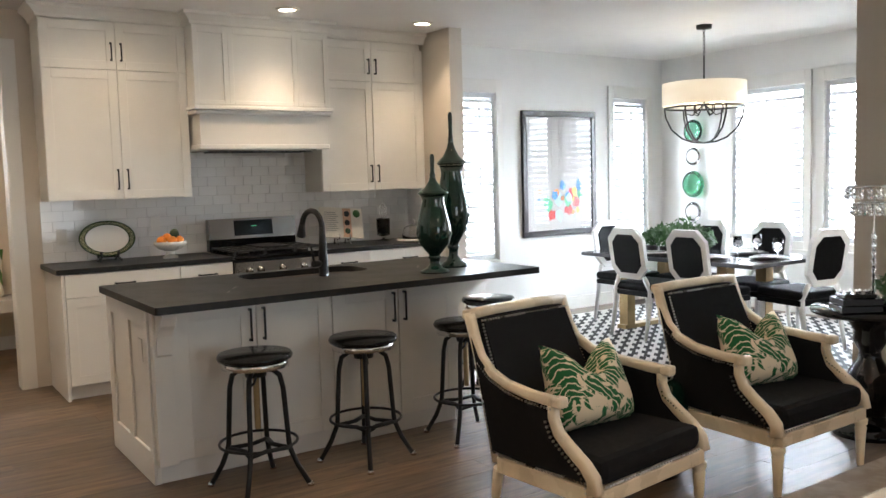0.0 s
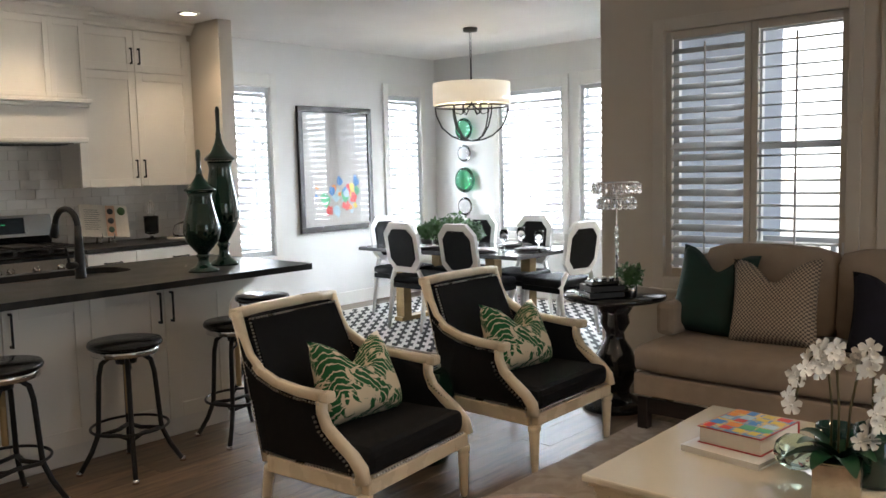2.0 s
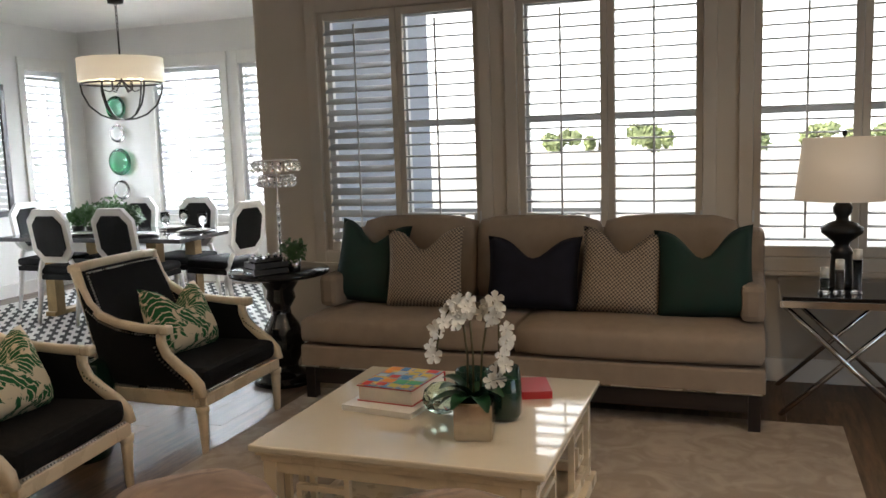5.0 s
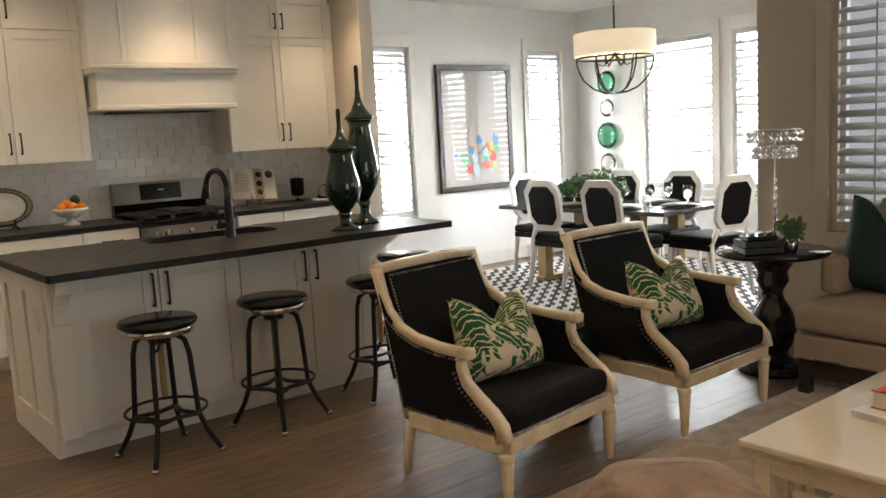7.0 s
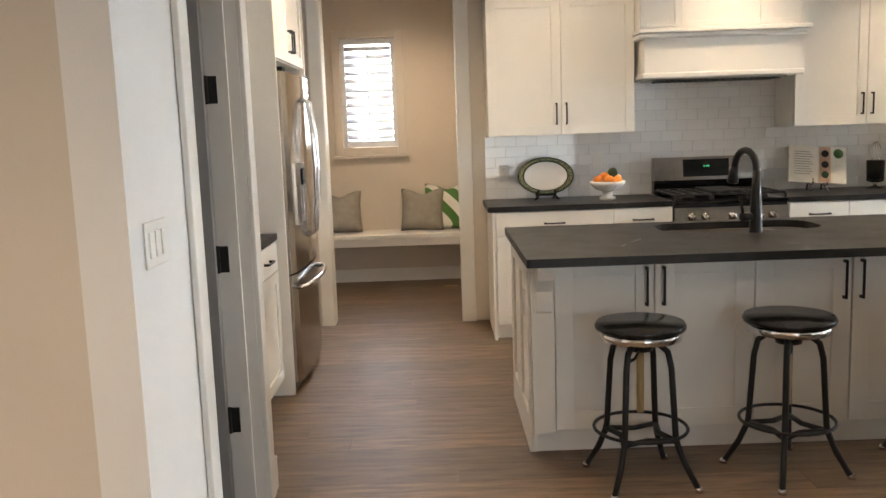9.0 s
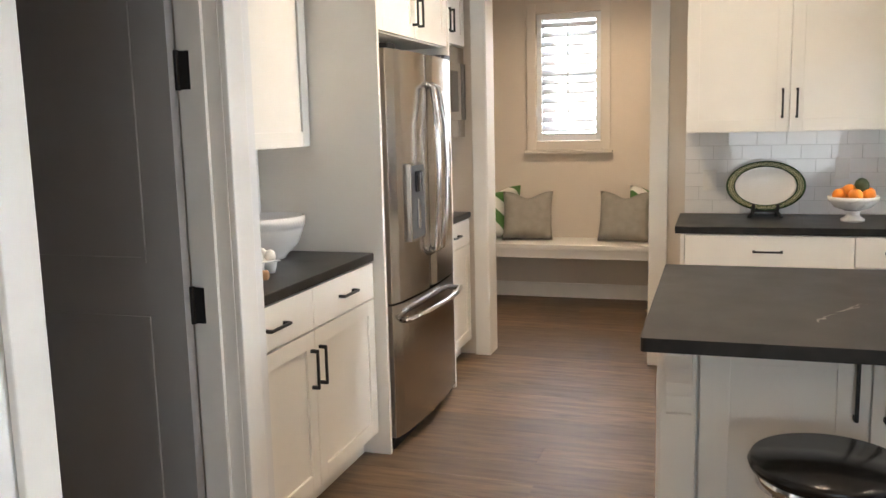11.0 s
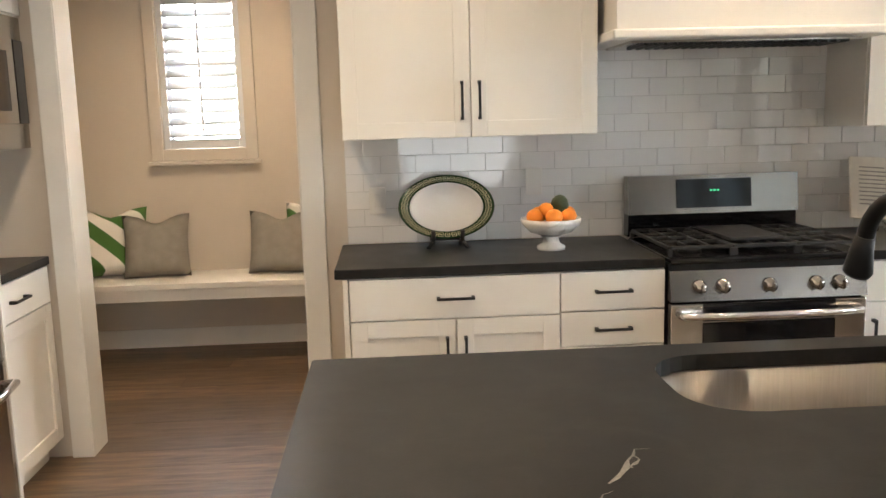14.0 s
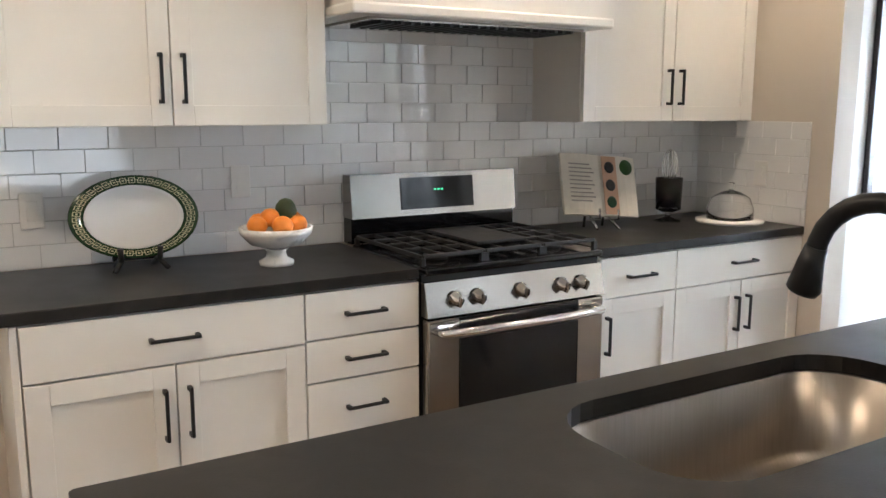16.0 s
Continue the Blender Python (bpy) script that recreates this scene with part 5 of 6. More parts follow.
for x in (-HW + 0.05, HW - 0.05):
    for y in (0.06, 0.86):
        part("leg", prism(bmesh.new(), [(x - 0.028, y - 0.028), (x + 0.028, y - 0.028), (x + 0.028, y + 0.028), (x - 0.028, y + 0.028)], "z", 0, 0.189), DSTAIN, so)
part("stretcher", box(-HW + 0.08, HW - 0.08, 0.04, 0.08, 0.10, 0.185), DSTAIN, so)


def sofa_pillow(u, v, w, h, material, label, turn=0, dip=0.12):
    """u along the sofa (world y), v forward of its back (world x)."""
    pillow(pose(v, u, 0.486, 0, 0, -90) @ pose(0, 0, 0, -16, turn, turn * 0.6), w, h, 0.17, material, label, dip)


sofa_pillow(2.60, 5.16, 0.44, 0.50, GREENV, "dark green velvet pillow at sofa end", 7)
sofa_pillow(2.19, 5.08, 0.48, 0.47, TWEED, "black and cream tweed pillow", -3)
sofa_pillow(1.57, 5.13, 0.54, 0.42, NAVY, "dark navy lumbar pillow", 0, 0.12)
sofa_pillow(1.09, 5.10, 0.45, 0.47, TWEED, "black and cream tweed pillow", 4)
sofa_pillow(0.64, 5.08, 0.50, 0.48, GREENV, "dark green velvet pillow at sofa end", -4, 0.16)

# coffee table
ct = thing("coffee_table", pose(3.51, 1.53, 0), "cream lacquered square coffee table with fretwork", "coffee table")
b = bmesh.new()
bx(b, -0.515, 0.515, -0.515, 0.515, 0.415, 0.44, 0.006)
part("top_moulding", box(-0.50, 0.50, -0.50, 0.50, 0.398, 0.4148, 0.005), CREAM, ct)
part("under_moulding", box(-0.485, 0.485, -0.485, 0.485, 0.375, 0.3978, 0.004), CREAM, ct)
part("tabletop", b, mat("cream_gloss_lacquer", (0.76, 0.69, 0.55), 0.07, vary=0.02, coat=0.8), ct)
for sx in (-1, 1):
    for sy in (-1, 1):
        part("leg", box(min(sx * 0.43, sx * 0.48), max(sx * 0.43, sx * 0.48), min(sy * 0.43, sy * 0.48), max(sy * 0.43, sy * 0.48), 0.04, 0.374, 0.003), CREAM, ct)
for k in range(4):
    m4 = Matrix.Rotation(k * math.pi / 2, 4, "Z")
    b = bmesh.new()
    bx(b, -0.429, 0.429, -0.475, -0.445, 0.335, 0.374, 0.002)
    for s in (-1, 1):
        for q in ((0.16, 0.18, 0.10, 0.334), (0.18, 0.36, 0.28, 0.30), (0.34, 0.36, 0.16, 0.28), (0.24, 0.34, 0.16, 0.18), (0.24, 0.26, 0.18, 0.24)):
            bx(b, min(s * q[0], s * q[1]), max(s * q[0], s * q[1]), -0.472, -0.448, q[2], q[3], 0.001)
    bx(b, -0.429, 0.429, -0.475, -0.445, 0.06, 0.10, 0.002)
    bmesh.ops.transform(b, matrix=m4, verts=b.verts)
    part("fretwork", b, CREAM, ct)
part("plinth", box(-0.50, 0.50, -0.50, 0.50, 0.008, 0.055, 0.004), CREAM, ct)


def book(m, w, d, h, cover, label, pages=PAPER):
    k = thing("book", m, label, "book")
    part("page_block", box(-w / 2 + 0.004, w / 2 - 0.006, -d / 2 + 0.006, d / 2 - 0.006, 0.003, h - 0.003), pages, k)
    b = bmesh.new()
    bx(b, -w / 2, w / 2, -d / 2, d / 2, 0, 0.0028)
    bx(b, -w / 2, w / 2, -d / 2, d / 2, h - 0.0028, h)
    bx(b, -w / 2, -w / 2 + 0.0035, -d / 2, d / 2, 0.003, h - 0.003)
    part("cover", b, cover, k)
    return k


book(pose(3.56, 1.72, 0.441, 0, 0, -8), 0.34, 0.30, 0.022, WHITEC, "large white-covered book lying flat")
bb = book(pose(3.60, 1.72, 0.464, 0, 0, 174), 0.29, 0.24, 0.06, RED, "thick red book with colourful cover")
rj = random.Random(6)
jacket = part("jacket_picture", box(-0.14, 0.14, -0.115, 0.115, 0.0602, 0.0612), COVER, bb, "bright patchwork cover picture")
for i in range(5):
    for k in range(4):
        x, y = -0.135 + i * 0.054, -0.11 + k * 0.055
        part("jacket_patch", box(x, x + rj.uniform(0.03, 0.052), y, y + rj.uniform(0.03, 0.053), 0.0613, 0.0617), PAINTC[rj.randrange(6)], jacket)
book(pose(3.80, 1.26, 0.441, 0, 0, 20), 0.20, 0.16, 0.03, RED, "small red book on the coffee table")

gb = thing("glass_orb", pose(3.46, 1.505, 0.441), "faceted clear glass bowl with green tint", "glass bowl")
b = bmesh.new()
bmesh.ops.create_icosphere(b, subdivisions=2, radius=0.075, matrix=Matrix.Translation((0, 0, 0.062)) @ Matrix.Diagonal((1, 1, 0.82, 1)))
part("orb", b, glass("tinted_glass", (0.72, 0.90, 0.78), 0.02), gb)

orc = thing("orchid", pose(3.27, 1.32, 0.441, 0, 0, 12), "white orchid in a square silver pot", "plant")
b = prism(bmesh.new(), [(-0.065, -0.065), (0.065, -0.065), (0.065, 0.065), (-0.065, 0.065)], "z", 0, 0.13)
bmesh.ops.bevel(b, geom=b.edges[:], offset=0.006, segments=2, affect="EDGES")
part("pot", b, mat("hammered_silver", (0.62, 0.56, 0.48), 0.22, 1.0, vary=0.15, scale=30, bump=0.3, bscale=40), orc, "square silver pot")
ro = random.Random(3)


def strap_leaf(bm, base, ang, ln, wd, lift, droop):
    d = Vector((math.cos(ang), math.sin(ang), 0))
    s = Vector((-d.y, d.x, 0))
    prev = None
    n = 7
    for i in range(n + 1):
        u = i / n
        c = Vector(base) + d * ln * u + Vector((0, 0, lift * u - droop * u * u))
        w = wd * math.sin(math.pi * min(1, 0.12 + 0.86 * u)) ** 0.7
        row = (bm.verts.new(c - s * w + Vector((0, 0, 0.012 * w / wd))), bm.verts.new(c), bm.verts.new(c + s * w + Vector((0, 0, 0.012 * w / wd))))
        if prev:
            for k in (0, 1):
                bm.faces.new((prev[k], prev[k + 1], row[k + 1], row[k])).smooth = True
        prev = row


for k in range(13):
    b = bmesh.new()
    strap_leaf(b, (0, 0, 0.125), k * 0.97 + ro.uniform(-0.2, 0.2), ro.uniform(0.11, 0.17), 0.031, ro.uniform(0.05, 0.19), 0.10)
    part("leaf", b, DLEAF, orc)


def flower(bm, at, face, r):
    f = Vector(face).normalized()
    a = f.cross(Vector((0, 0, 1))).normalized()
    u = a.cross(f)
    for k in range(5):
        t = k * 2 * math.pi / 5 + 0.3
        d = math.cos(t) * a + math.sin(t) * u
        e = f.cross(d)
        c = bm.verts.new(Vector(at))
        ring = [bm.verts.new(Vector(at) + d * r * q + e * r * w + f * lift) for q, w, lift in ((0.35, -0.25, 0.006), (0.75, -0.38, 0.012), (1.0, 0, 0.006), (0.75, 0.38, 0.012), (0.35, 0.25, 0.006))]
        for i in range(4):
            bm.faces.new((c, ring[i], ring[i + 1])).smooth = True
    blob(bm, Vector(at) + f * 0.008, r * 0.16, 1)


for st_pts, fl_from in (([(0.0, 0.02, 0.12), (0.02, 0.02, 0.28), (0.01, 0.03, 0.39), (-0.02, 0.07, 0.445), (-0.04, 0.10, 0.40), (-0.05, 0.12, 0.28)], 2),
                        ([(0.0, 0.0, 0.12), (0.01, 0.0, 0.28), (0.03, 0.01, 0.41), (0.02, 0.03, 0.46), (0.0, 0.05, 0.44)], 2),
                        ([(0.01, -0.02, 0.12), (0.02, -0.03, 0.28), (0.03, -0.05, 0.40), (0.03, -0.07, 0.46), (0.01, -0.09, 0.39), (-0.01, -0.09, 0.28), (-0.03, -0.08, 0.17)], 2)):
    part("stem", tube(bmesh.new(), st_pts, 0.004, 6), STEMM, orc)
    for i in range(fl_from, len(st_pts) - 1):
        p, q = Vector(st_pts[i]), Vector(st_pts[i + 1])
        for j in range(4):
            b = bmesh.new()
            c = p.lerp(q, (j + 0.5) / 4) + Vector((ro.uniform(-0.025, 0.02), ro.uniform(-0.025, 0.025), ro.uniform(-0.02, 0.02)))
            flower(b, c, (-1 + ro.uniform(-0.4, 0.4), -0.5 + ro.uniform(-0.5, 0.5), ro.uniform(-0.2, 0.3)), ro.uniform(0.027, 0.035))
            part("flower", b, PETAL, orc)
for x, y, h in ((3.38, 1.36, 0.20), (3.47, 1.27, 0.19)):
    gv = thing("glass_vase", pose(x, y, 0.441), "textured dark green glass vase", "vase")
    part("vessel", lathe(bmesh.new(), [(0.05, 0), (0.062, 0.02), (0.066, 0.10), (0.058, h), (0.052, h), (0.058, 0.1), (0.0001, 0.015)], 14), mat("bottle_green_glass", (0.004, 0.028, 0.016), 0.08, coat=0.5), gv)

# fur poufs in front of the table


def pouf(x, y, r, h):
    p = thing("pouf", pose(x, y, 0.012), "brown hide-covered low pouf", "pouf", "hide poufs")
    prof = [(r * 0.86, 0), (r * 0.97, 0.04), (r, h * 0.5), (r * 0.96, h * 0.8), (r * 0.8, h * 0.95), (r * 0.4, h), (0.0001, h * 1.01)]
    b = lathe(bmesh.new(), prof, 36)
    for v in b.verts:
        v.co *= 1 + 0.02 * noise.noise(v.co * 6)
    part("cover", b, FUR, p)


pouf(2.57, 1.97, 0.28, 0.45)
pouf(2.62, 1.20, 0.28, 0.45)

rug = thing("area_rug", pose(3.48, 1.38, 0.0), "pale taupe shag area rug under the table", "rug")
part("rug_body", box(-1.48, 1.48, -1.38, 1.47, 0.0005, 0.012, 0.004), RUG, rug)

# round black side table with lamp, plant and box
sd = thing("side_table", pose(5.08, 3.12, 0), "round glossy black pedestal side table", "side table")
part("tabletop", lathe(bmesh.new(), [(0.28, 0.66), (0.30, 0.668), (0.305, 0.68), (0.30, 0.695), (0.0001, 0.70)], 44), BLACKG, sd)
part("pedestal", lathe(bmesh.new(), [(0.19, 0), (0.19, 0.03), (0.14, 0.06), (0.09, 0.09), (0.085, 0.12), (0.125, 0.20), (0.135, 0.27), (0.10, 0.36), (0.06, 0.42), (0.055, 0.46), (0.09, 0.52), (0.08, 0.57), (0.12, 0.63), (0.14, 0.659)], 32), BLACKG, sd)
cl = thing("crystal_lamp", pose(5.14, 3.14, 0.701), "slender lamp with tiered crystal shade", "lamp")
part("foot", lathe(bmesh.new(), [(0.055, 0), (0.055, 0.012), (0.015, 0.025), (0.012, 0.04)], 24), CLEAR, cl)
for i in range(8):
    part("bead", blob(bmesh.new(), (0, 0, 0.062 + i * 0.045), 0.013, 2, (1, 1, 1.7)), CLEAR, cl)
part("rod", lathe(bmesh.new(), [(0.004, 0.03), (0.004, 0.60)], 8), CHROME, cl)
for z, r in ((0.62, 0.135), (0.53, 0.105)):
    part("ring", tube(bmesh.new(), [(r * math.cos(t * math.pi / 18), r * math.sin(t * math.pi / 18), z + 0.03) for t in range(36)], 0.005, 6, closed=True), CHROME, cl)
    for i in range(18):
        a = i * math.pi / 9
        b = bmesh.new()
        for k, rr in ((0.008, 0.016), (-0.022, 0.018)):
            bmesh.ops.create_icosphere(b, subdivisions=1, radius=rr, matrix=Matrix.Translation((r * math.cos(a), r * math.sin(a), z + k)))
        part("crystal", b, CLEAR, cl)


def bush(bm, at, r, n, rnd, size=0.03):
    """Many small two-sided leaves in an uneven crown."""
    for i in range(n):
        d = Vector((rnd.gauss(0, 1), rnd.gauss(0, 1), rnd.gauss(0.2, 0.8))).normalized()
        c = Vector(at) + d * r * rnd.uniform(0.35, 1.0)
        u = Vector((rnd.gauss(0, 1), rnd.gauss(0, 1), rnd.gauss(0, 1))).normalized()
        v = d.cross(u).normalized()
        s = size * rnd.uniform(0.6, 1.3)
        q = [bm.verts.new(c - u * s), bm.verts.new(c + v * s * 0.5), bm.verts.new(c + u * s), bm.verts.new(c - v * s * 0.5)]
        bm.faces.new(q)
    return bm


pt = thing("potted_plant", pose(5.02, 2.98, 0.701), "small leafy plant in a silver cup", "plant")
part("cup", lathe(bmesh.new(), [(0.035, 0), (0.045, 0.07), (0.04, 0.07), (0.0001, 0.06)], 20), CHROME, pt)
tagged(part("foliage", bush(bmesh.new(), (0, 0, 0.115), 0.085, 260, ro, 0.02), LEAF, pt), kind="stuff")
for dx, h0, sz in ((0, 0, 0.12), (0.01, 0.036, 0.11)):
    book(pose(4.90 + dx, 3.10, 0.701 + h0, 0, 0, -35), 0.22, 0.16, 0.034, BLACKG, "black book on the side table", BLACKM)
bxx = thing("beaded_box", pose(4.90, 3.10, 0.773, 0, 0, -35), "dark box with silver beads on top", "box")
b = box(-0.085, 0.085, -0.055, 0.055, 0, 0.022, 0.003)
part("body", b, BLACKG, bxx)
for i in range(7):
    part("bead", blob(bmesh.new(), (-0.075 + i * 0.025, 0.01 * (-1) ** i, 0.032), 0.012, 1), CHROME, bxx)

# glass and chrome table with lamp and candles
xt = thing("cross_leg_table", pose(5.36, -0.02, 0), "black glass tray table on crossed chrome legs", "side table")
part("tabletop", box(-0.30, 0.30, -0.30, 0.30, 0.60, 0.618, 0.003), BLACKG, xt)
b = bmesh.new()
for q in ((-0.31, 0.31, -0.31, -0.296), (-0.31, 0.31, 0.296, 0.31), (-0.31, -0.296, -0.296, 0.296), (0.296, 0.31, -0.296, 0.296)):
    bx(b, q[0], q[1], q[2], q[3], 0.565, 0.60, 0.002)
part("rail", b, CHROME, xt)
for x in (-0.27, 0.27):
    for s in (-1, 1):
        part("leg", tube(bmesh.new(), [(x + 0.012 * s, s * 0.30, 0.0), (x + 0.012 * s, -s * 0.29, 0.57)], 0.014, 8), CHROME, xt)
bl = thing("table_lamp", pose(5.45, -0.02, 0.619), "lamp with dark bust base and linen shade", "lamp")
part("base", lathe(bmesh.new(), [(0.075, 0), (0.075, 0.03), (0.055, 0.05), (0.05, 0.16), (0.06, 0.175), (0.05, 0.19), (0.035, 0.21), (0.045, 0.23), (0.10, 0.275), (0.105, 0.30), (0.07, 0.325), (0.032, 0.34), (0.03, 0.36), (0.045, 0.38), (0.048, 0.41), (0.03, 0.435), (0.0001, 0.44)], 20), BLACKM, bl)
part("shade", lathe(bmesh.new(), [(0.235, 0.45), (0.20, 0.77), (0.198, 0.77), (0.233, 0.45)], 40, ring=True), LINEN, bl)
part("finial", lathe(bmesh.new(), [(0.004, 0.44), (0.004, 0.775), (0.013, 0.782), (0.012, 0.80), (0.0001, 0.806)], 12), BLACKM, bl)
for dx, dy, h in ((-0.16, 0.03, 0.12), (-0.15, -0.05, 0.17), (-0.17, 0.10, 0.08)):
    cd = thing("candle_holder", pose(5.36 + dx, -0.02 + dy, 0.619), "glass candle holder with cream candle", "candle")
    part("glass_stem", lathe(bmesh.new(), [(0.03, 0), (0.03, 0.006), (0.022, 0.012), (0.022, h)], 18), CLEAR, cd)
    part("candle", lathe(bmesh.new(), [(0.021, h), (0.021, h + 0.05), (0.0001, h + 0.051)], 18), PETAL, cd)

# ---- dining corner ----
pf = thing("framed_picture", pose(6.735, 7.449, 1.47), "abstract colourful picture in a dark frame", "picture")
PW, PH = 0.515, 0.655
b = bmesh.new()
for q in ((-PW, PW, PH - 0.06, PH), (-PW, PW, -PH, -PH + 0.06), (-PW, -PW + 0.06, -PH + 0.06, PH - 0.06), (PW - 0.06, PW, -PH + 0.06, PH - 0.06)):
    bx(b, q[0], q[1], -0.035, 0, q[2], q[3], 0.005)
part("frame", b, DSTAIN, pf)
part("mount", box(-PW + 0.061, PW - 0.061, -0.012, -0.003, -PH + 0.061, PH - 0.061), MATBOARD, pf)
ra = random.Random(11)
for i in range(26):
    x, z = ra.uniform(-0.30, 0.34), -0.62 + ra.uniform(0.16, 0.50) * (1 if i < 18 else 1.0)
    b = bmesh.new()
    n = 9
    r0 = ra.uniform(0.02, 0.07)
    prism(b, [(x + r0 * ra.uniform(0.6, 1.2) * math.cos(2 * math.pi * k / n), z + r0 * ra.uniform(0.6, 1.4) * math.sin(2 * math.pi * k / n)) for k in range(n)], "y", -0.0125 - 0.0003 * i, -0.0122 - 0.0003 * (i - 1) if i else -0.012)
    part("paint_patch", b, PAINTC[i % 6], pf)
g = part("glazing", box(-PW + 0.061, PW - 0.061, -0.0265, -0.0245, -PH + 0.061, PH - 0.061), PANE, pf, "picture glass")
g.data.materials[0] = CLEAR
g.visible_shadow = False

dt = thing("dining_table", pose(6.70, 5.65, -0.03), "dark glossy dining table on gold legs", "table")
part("tabletop", box(-0.46, 0.46, -0.95, 0.95, 0.715, 0.75, 0.006), mat("dark_grey_gloss", (0.10, 0.10, 0.105), 0.12, vary=0.15, coat=0.4), dt)
for y in (-0.55, 0.55):
    for x in (-0.26, 0.26):
        part("leg", prism(bmesh.new(), [(x - 0.05, y - 0.05), (x + 0.05, y - 0.05), (x + 0.05, y + 0.05), (x - 0.05, y + 0.05)], "z", 0.042, 0.714), GOLD, dt)
    part("foot_rail", box(-0.34, 0.34, y - 0.051, y + 0.051, 0.0425, 0.08), GOLD, dt)


def dining_chair(m):
    c = thing("dining_chair", m, "white chair with black octagonal padded back", "chair", "chairs round the dining table")
    W = mat("white_lacquer", (0.80, 0.79, 0.77), 0.25, vary=0.03) if "white_lacquer" not in bpy.data.materials else bpy.data.materials["white_lacquer"]
    part("seat", box(-0.235, 0.235, -0.24, 0.22, 0.43, 0.50, 0.025), BLACKF, c)
    part("seat_frame", box(-0.23, 0.23, -0.235, 0.215, 0.385, 0.43, 0.006), BLACKF, c)
    for x in (-0.20, 0.20):
        part("leg", tube(bmesh.new(), [(x, -0.205, 0.012), (x, -0.20, 0.385)], [0.014, 0.024], 8), W, c)
        part("leg", tube(bmesh.new(), [(x, 0.27, 0.012), (x, 0.215, 0.30), (x, 0.205, 0.44), (x * 0.72, 0.225, 0.56)], [0.014, 0.022, 0.024, 0.02], 8), W, c)
    oc = [(0.115, 0.235), (0.20, 0.14), (0.20, -0.12), (0.115, -0.22), (-0.115, -0.22), (-0.20, -0.12), (-0.20, 0.14), (-0.115, 0.235)]
    tip = pose(0, 0.262, 0.755, -10)
    b = bmesh.new()
    n = len(oc)
    for i in range(n):
        (x0, z0), (x1, z1) = oc[i], oc[(i + 1) % n]
        k = 0.76
        prism(b, [(x0, z0), (x1, z1), (x1 * k, z1 * k), (x0 * k, z0 * k)], "y", -0.018, 0.018)
    bmesh.ops.transform(b, matrix=tip, verts=b.verts)
    part("back_frame", b, W, c)
    b = prism(bmesh.new(), [(x * 0.79, z * 0.79) for x, z in oc], "y", -0.026, 0.026)
    bmesh.ops.bevel(b, geom=b.edges[:], offset=0.01, segments=2, affect="EDGES")
    bmesh.ops.transform(b, matrix=tip, verts=b.verts)
    part("back_pad", b, BLACKF, c)
    return c


dc = dining_chair(pose(6.33, 5.83, 0, 0, 0, 90))
DINING = ((6.36, 5.20, 90), (6.74, 6.46, 0), (6.80, 4.66, 170), (6.98, 5.90, -90), (6.98, 5.24, -90))
for x, y, a in DINING:
    copy_thing(dc, pose(x, y, 0, 0, 0, a))

# chevron rug
zr = thing("zigzag_rug", pose(6.84, 5.62, 0), "black and white zigzag patterned rug", "rug")
part("rug_body", box(-1.32, 1.32, -1.65, 1.5, 0.0005, 0.010, 0.003), RUGW, zr)
b = bmesh.new()
px, py = 0.165, 0.13
for i in range(16):
    for j in range(24):
        x, y = -1.32 + i * px, -1.65 + j * py
        for k in range(2):
            x0, y0 = x + k * px / 2, y + (0.03 if k else 0)
            q = [(x0, y0), (x0 + px / 2, y0 + py * 0.5), (x0 + px / 2, y0 + py), (x0, y0 + py * 0.5)]
            if y0 + py > 1.5:
                continue
            b.faces.new([b.verts.new((u, v, 0.0135)) for u, v in q])
tagged(part("zigzag_stripes", b, RUGB, zr, "black zigzag bars"), kind="stuff")

# table setting
cp = thing("table_greenery", pose(6.70, 5.75, 0.721), "leafy green centrepiece on the dining table", "plant")
for x, y, r in ((0, 0, 0.16), (0.03, 0.24, 0.13), (-0.02, -0.22, 0.12), (0.05, 0.42, 0.09)):
    part("trough", lathe(bmesh.new(), [(0.05, 0), (0.06, 0.05), (0.0001, 0.05)], 14, (x, y, 0)), DSTAIN, cp)
    tagged(part("foliage", bush(bmesh.new(), (x, y, 0.07 + r * 0.6), r, 420, ro, 0.028), LEAF, cp), kind="stuff")
for x, y in ((6.43, 5.85), (6.43, 5.24), (6.97, 5.90), (6.97, 5.26), (6.72, 4.89), (6.70, 6.40)):
    ps = thing("plate_stack", pose(x, y, 0.721), "dark charger with pale plate on table", "plate", "place settings")
    part("charger", lathe(bmesh.new(), [(0.09, 0), (0.16, 0.012), (0.158, 0.016), (0.0001, 0.008)], 30), DSTAIN, ps)
    part("plate", lathe(bmesh.new(), [(0.07, 0.0165), (0.125, 0.026), (0.123, 0.029), (0.0001, 0.021)], 30), WHITEC, ps)
    gl = thing("wine_glass", pose(x + (0.13 if x < 6.69 else -0.13), y - 0.17, 0.721), "clear drinking glass beside a plate", "glass", "place settings")
    part("bowl", lathe(bmesh.new(), [(0.032, 0), (0.032, 0.004), (0.005, 0.012), (0.005, 0.07), (0.03, 0.09), (0.04, 0.13), (0.036, 0.19), (0.034, 0.19), (0.037, 0.13), (0.0001, 0.09)], 20), CLEAR, gl)

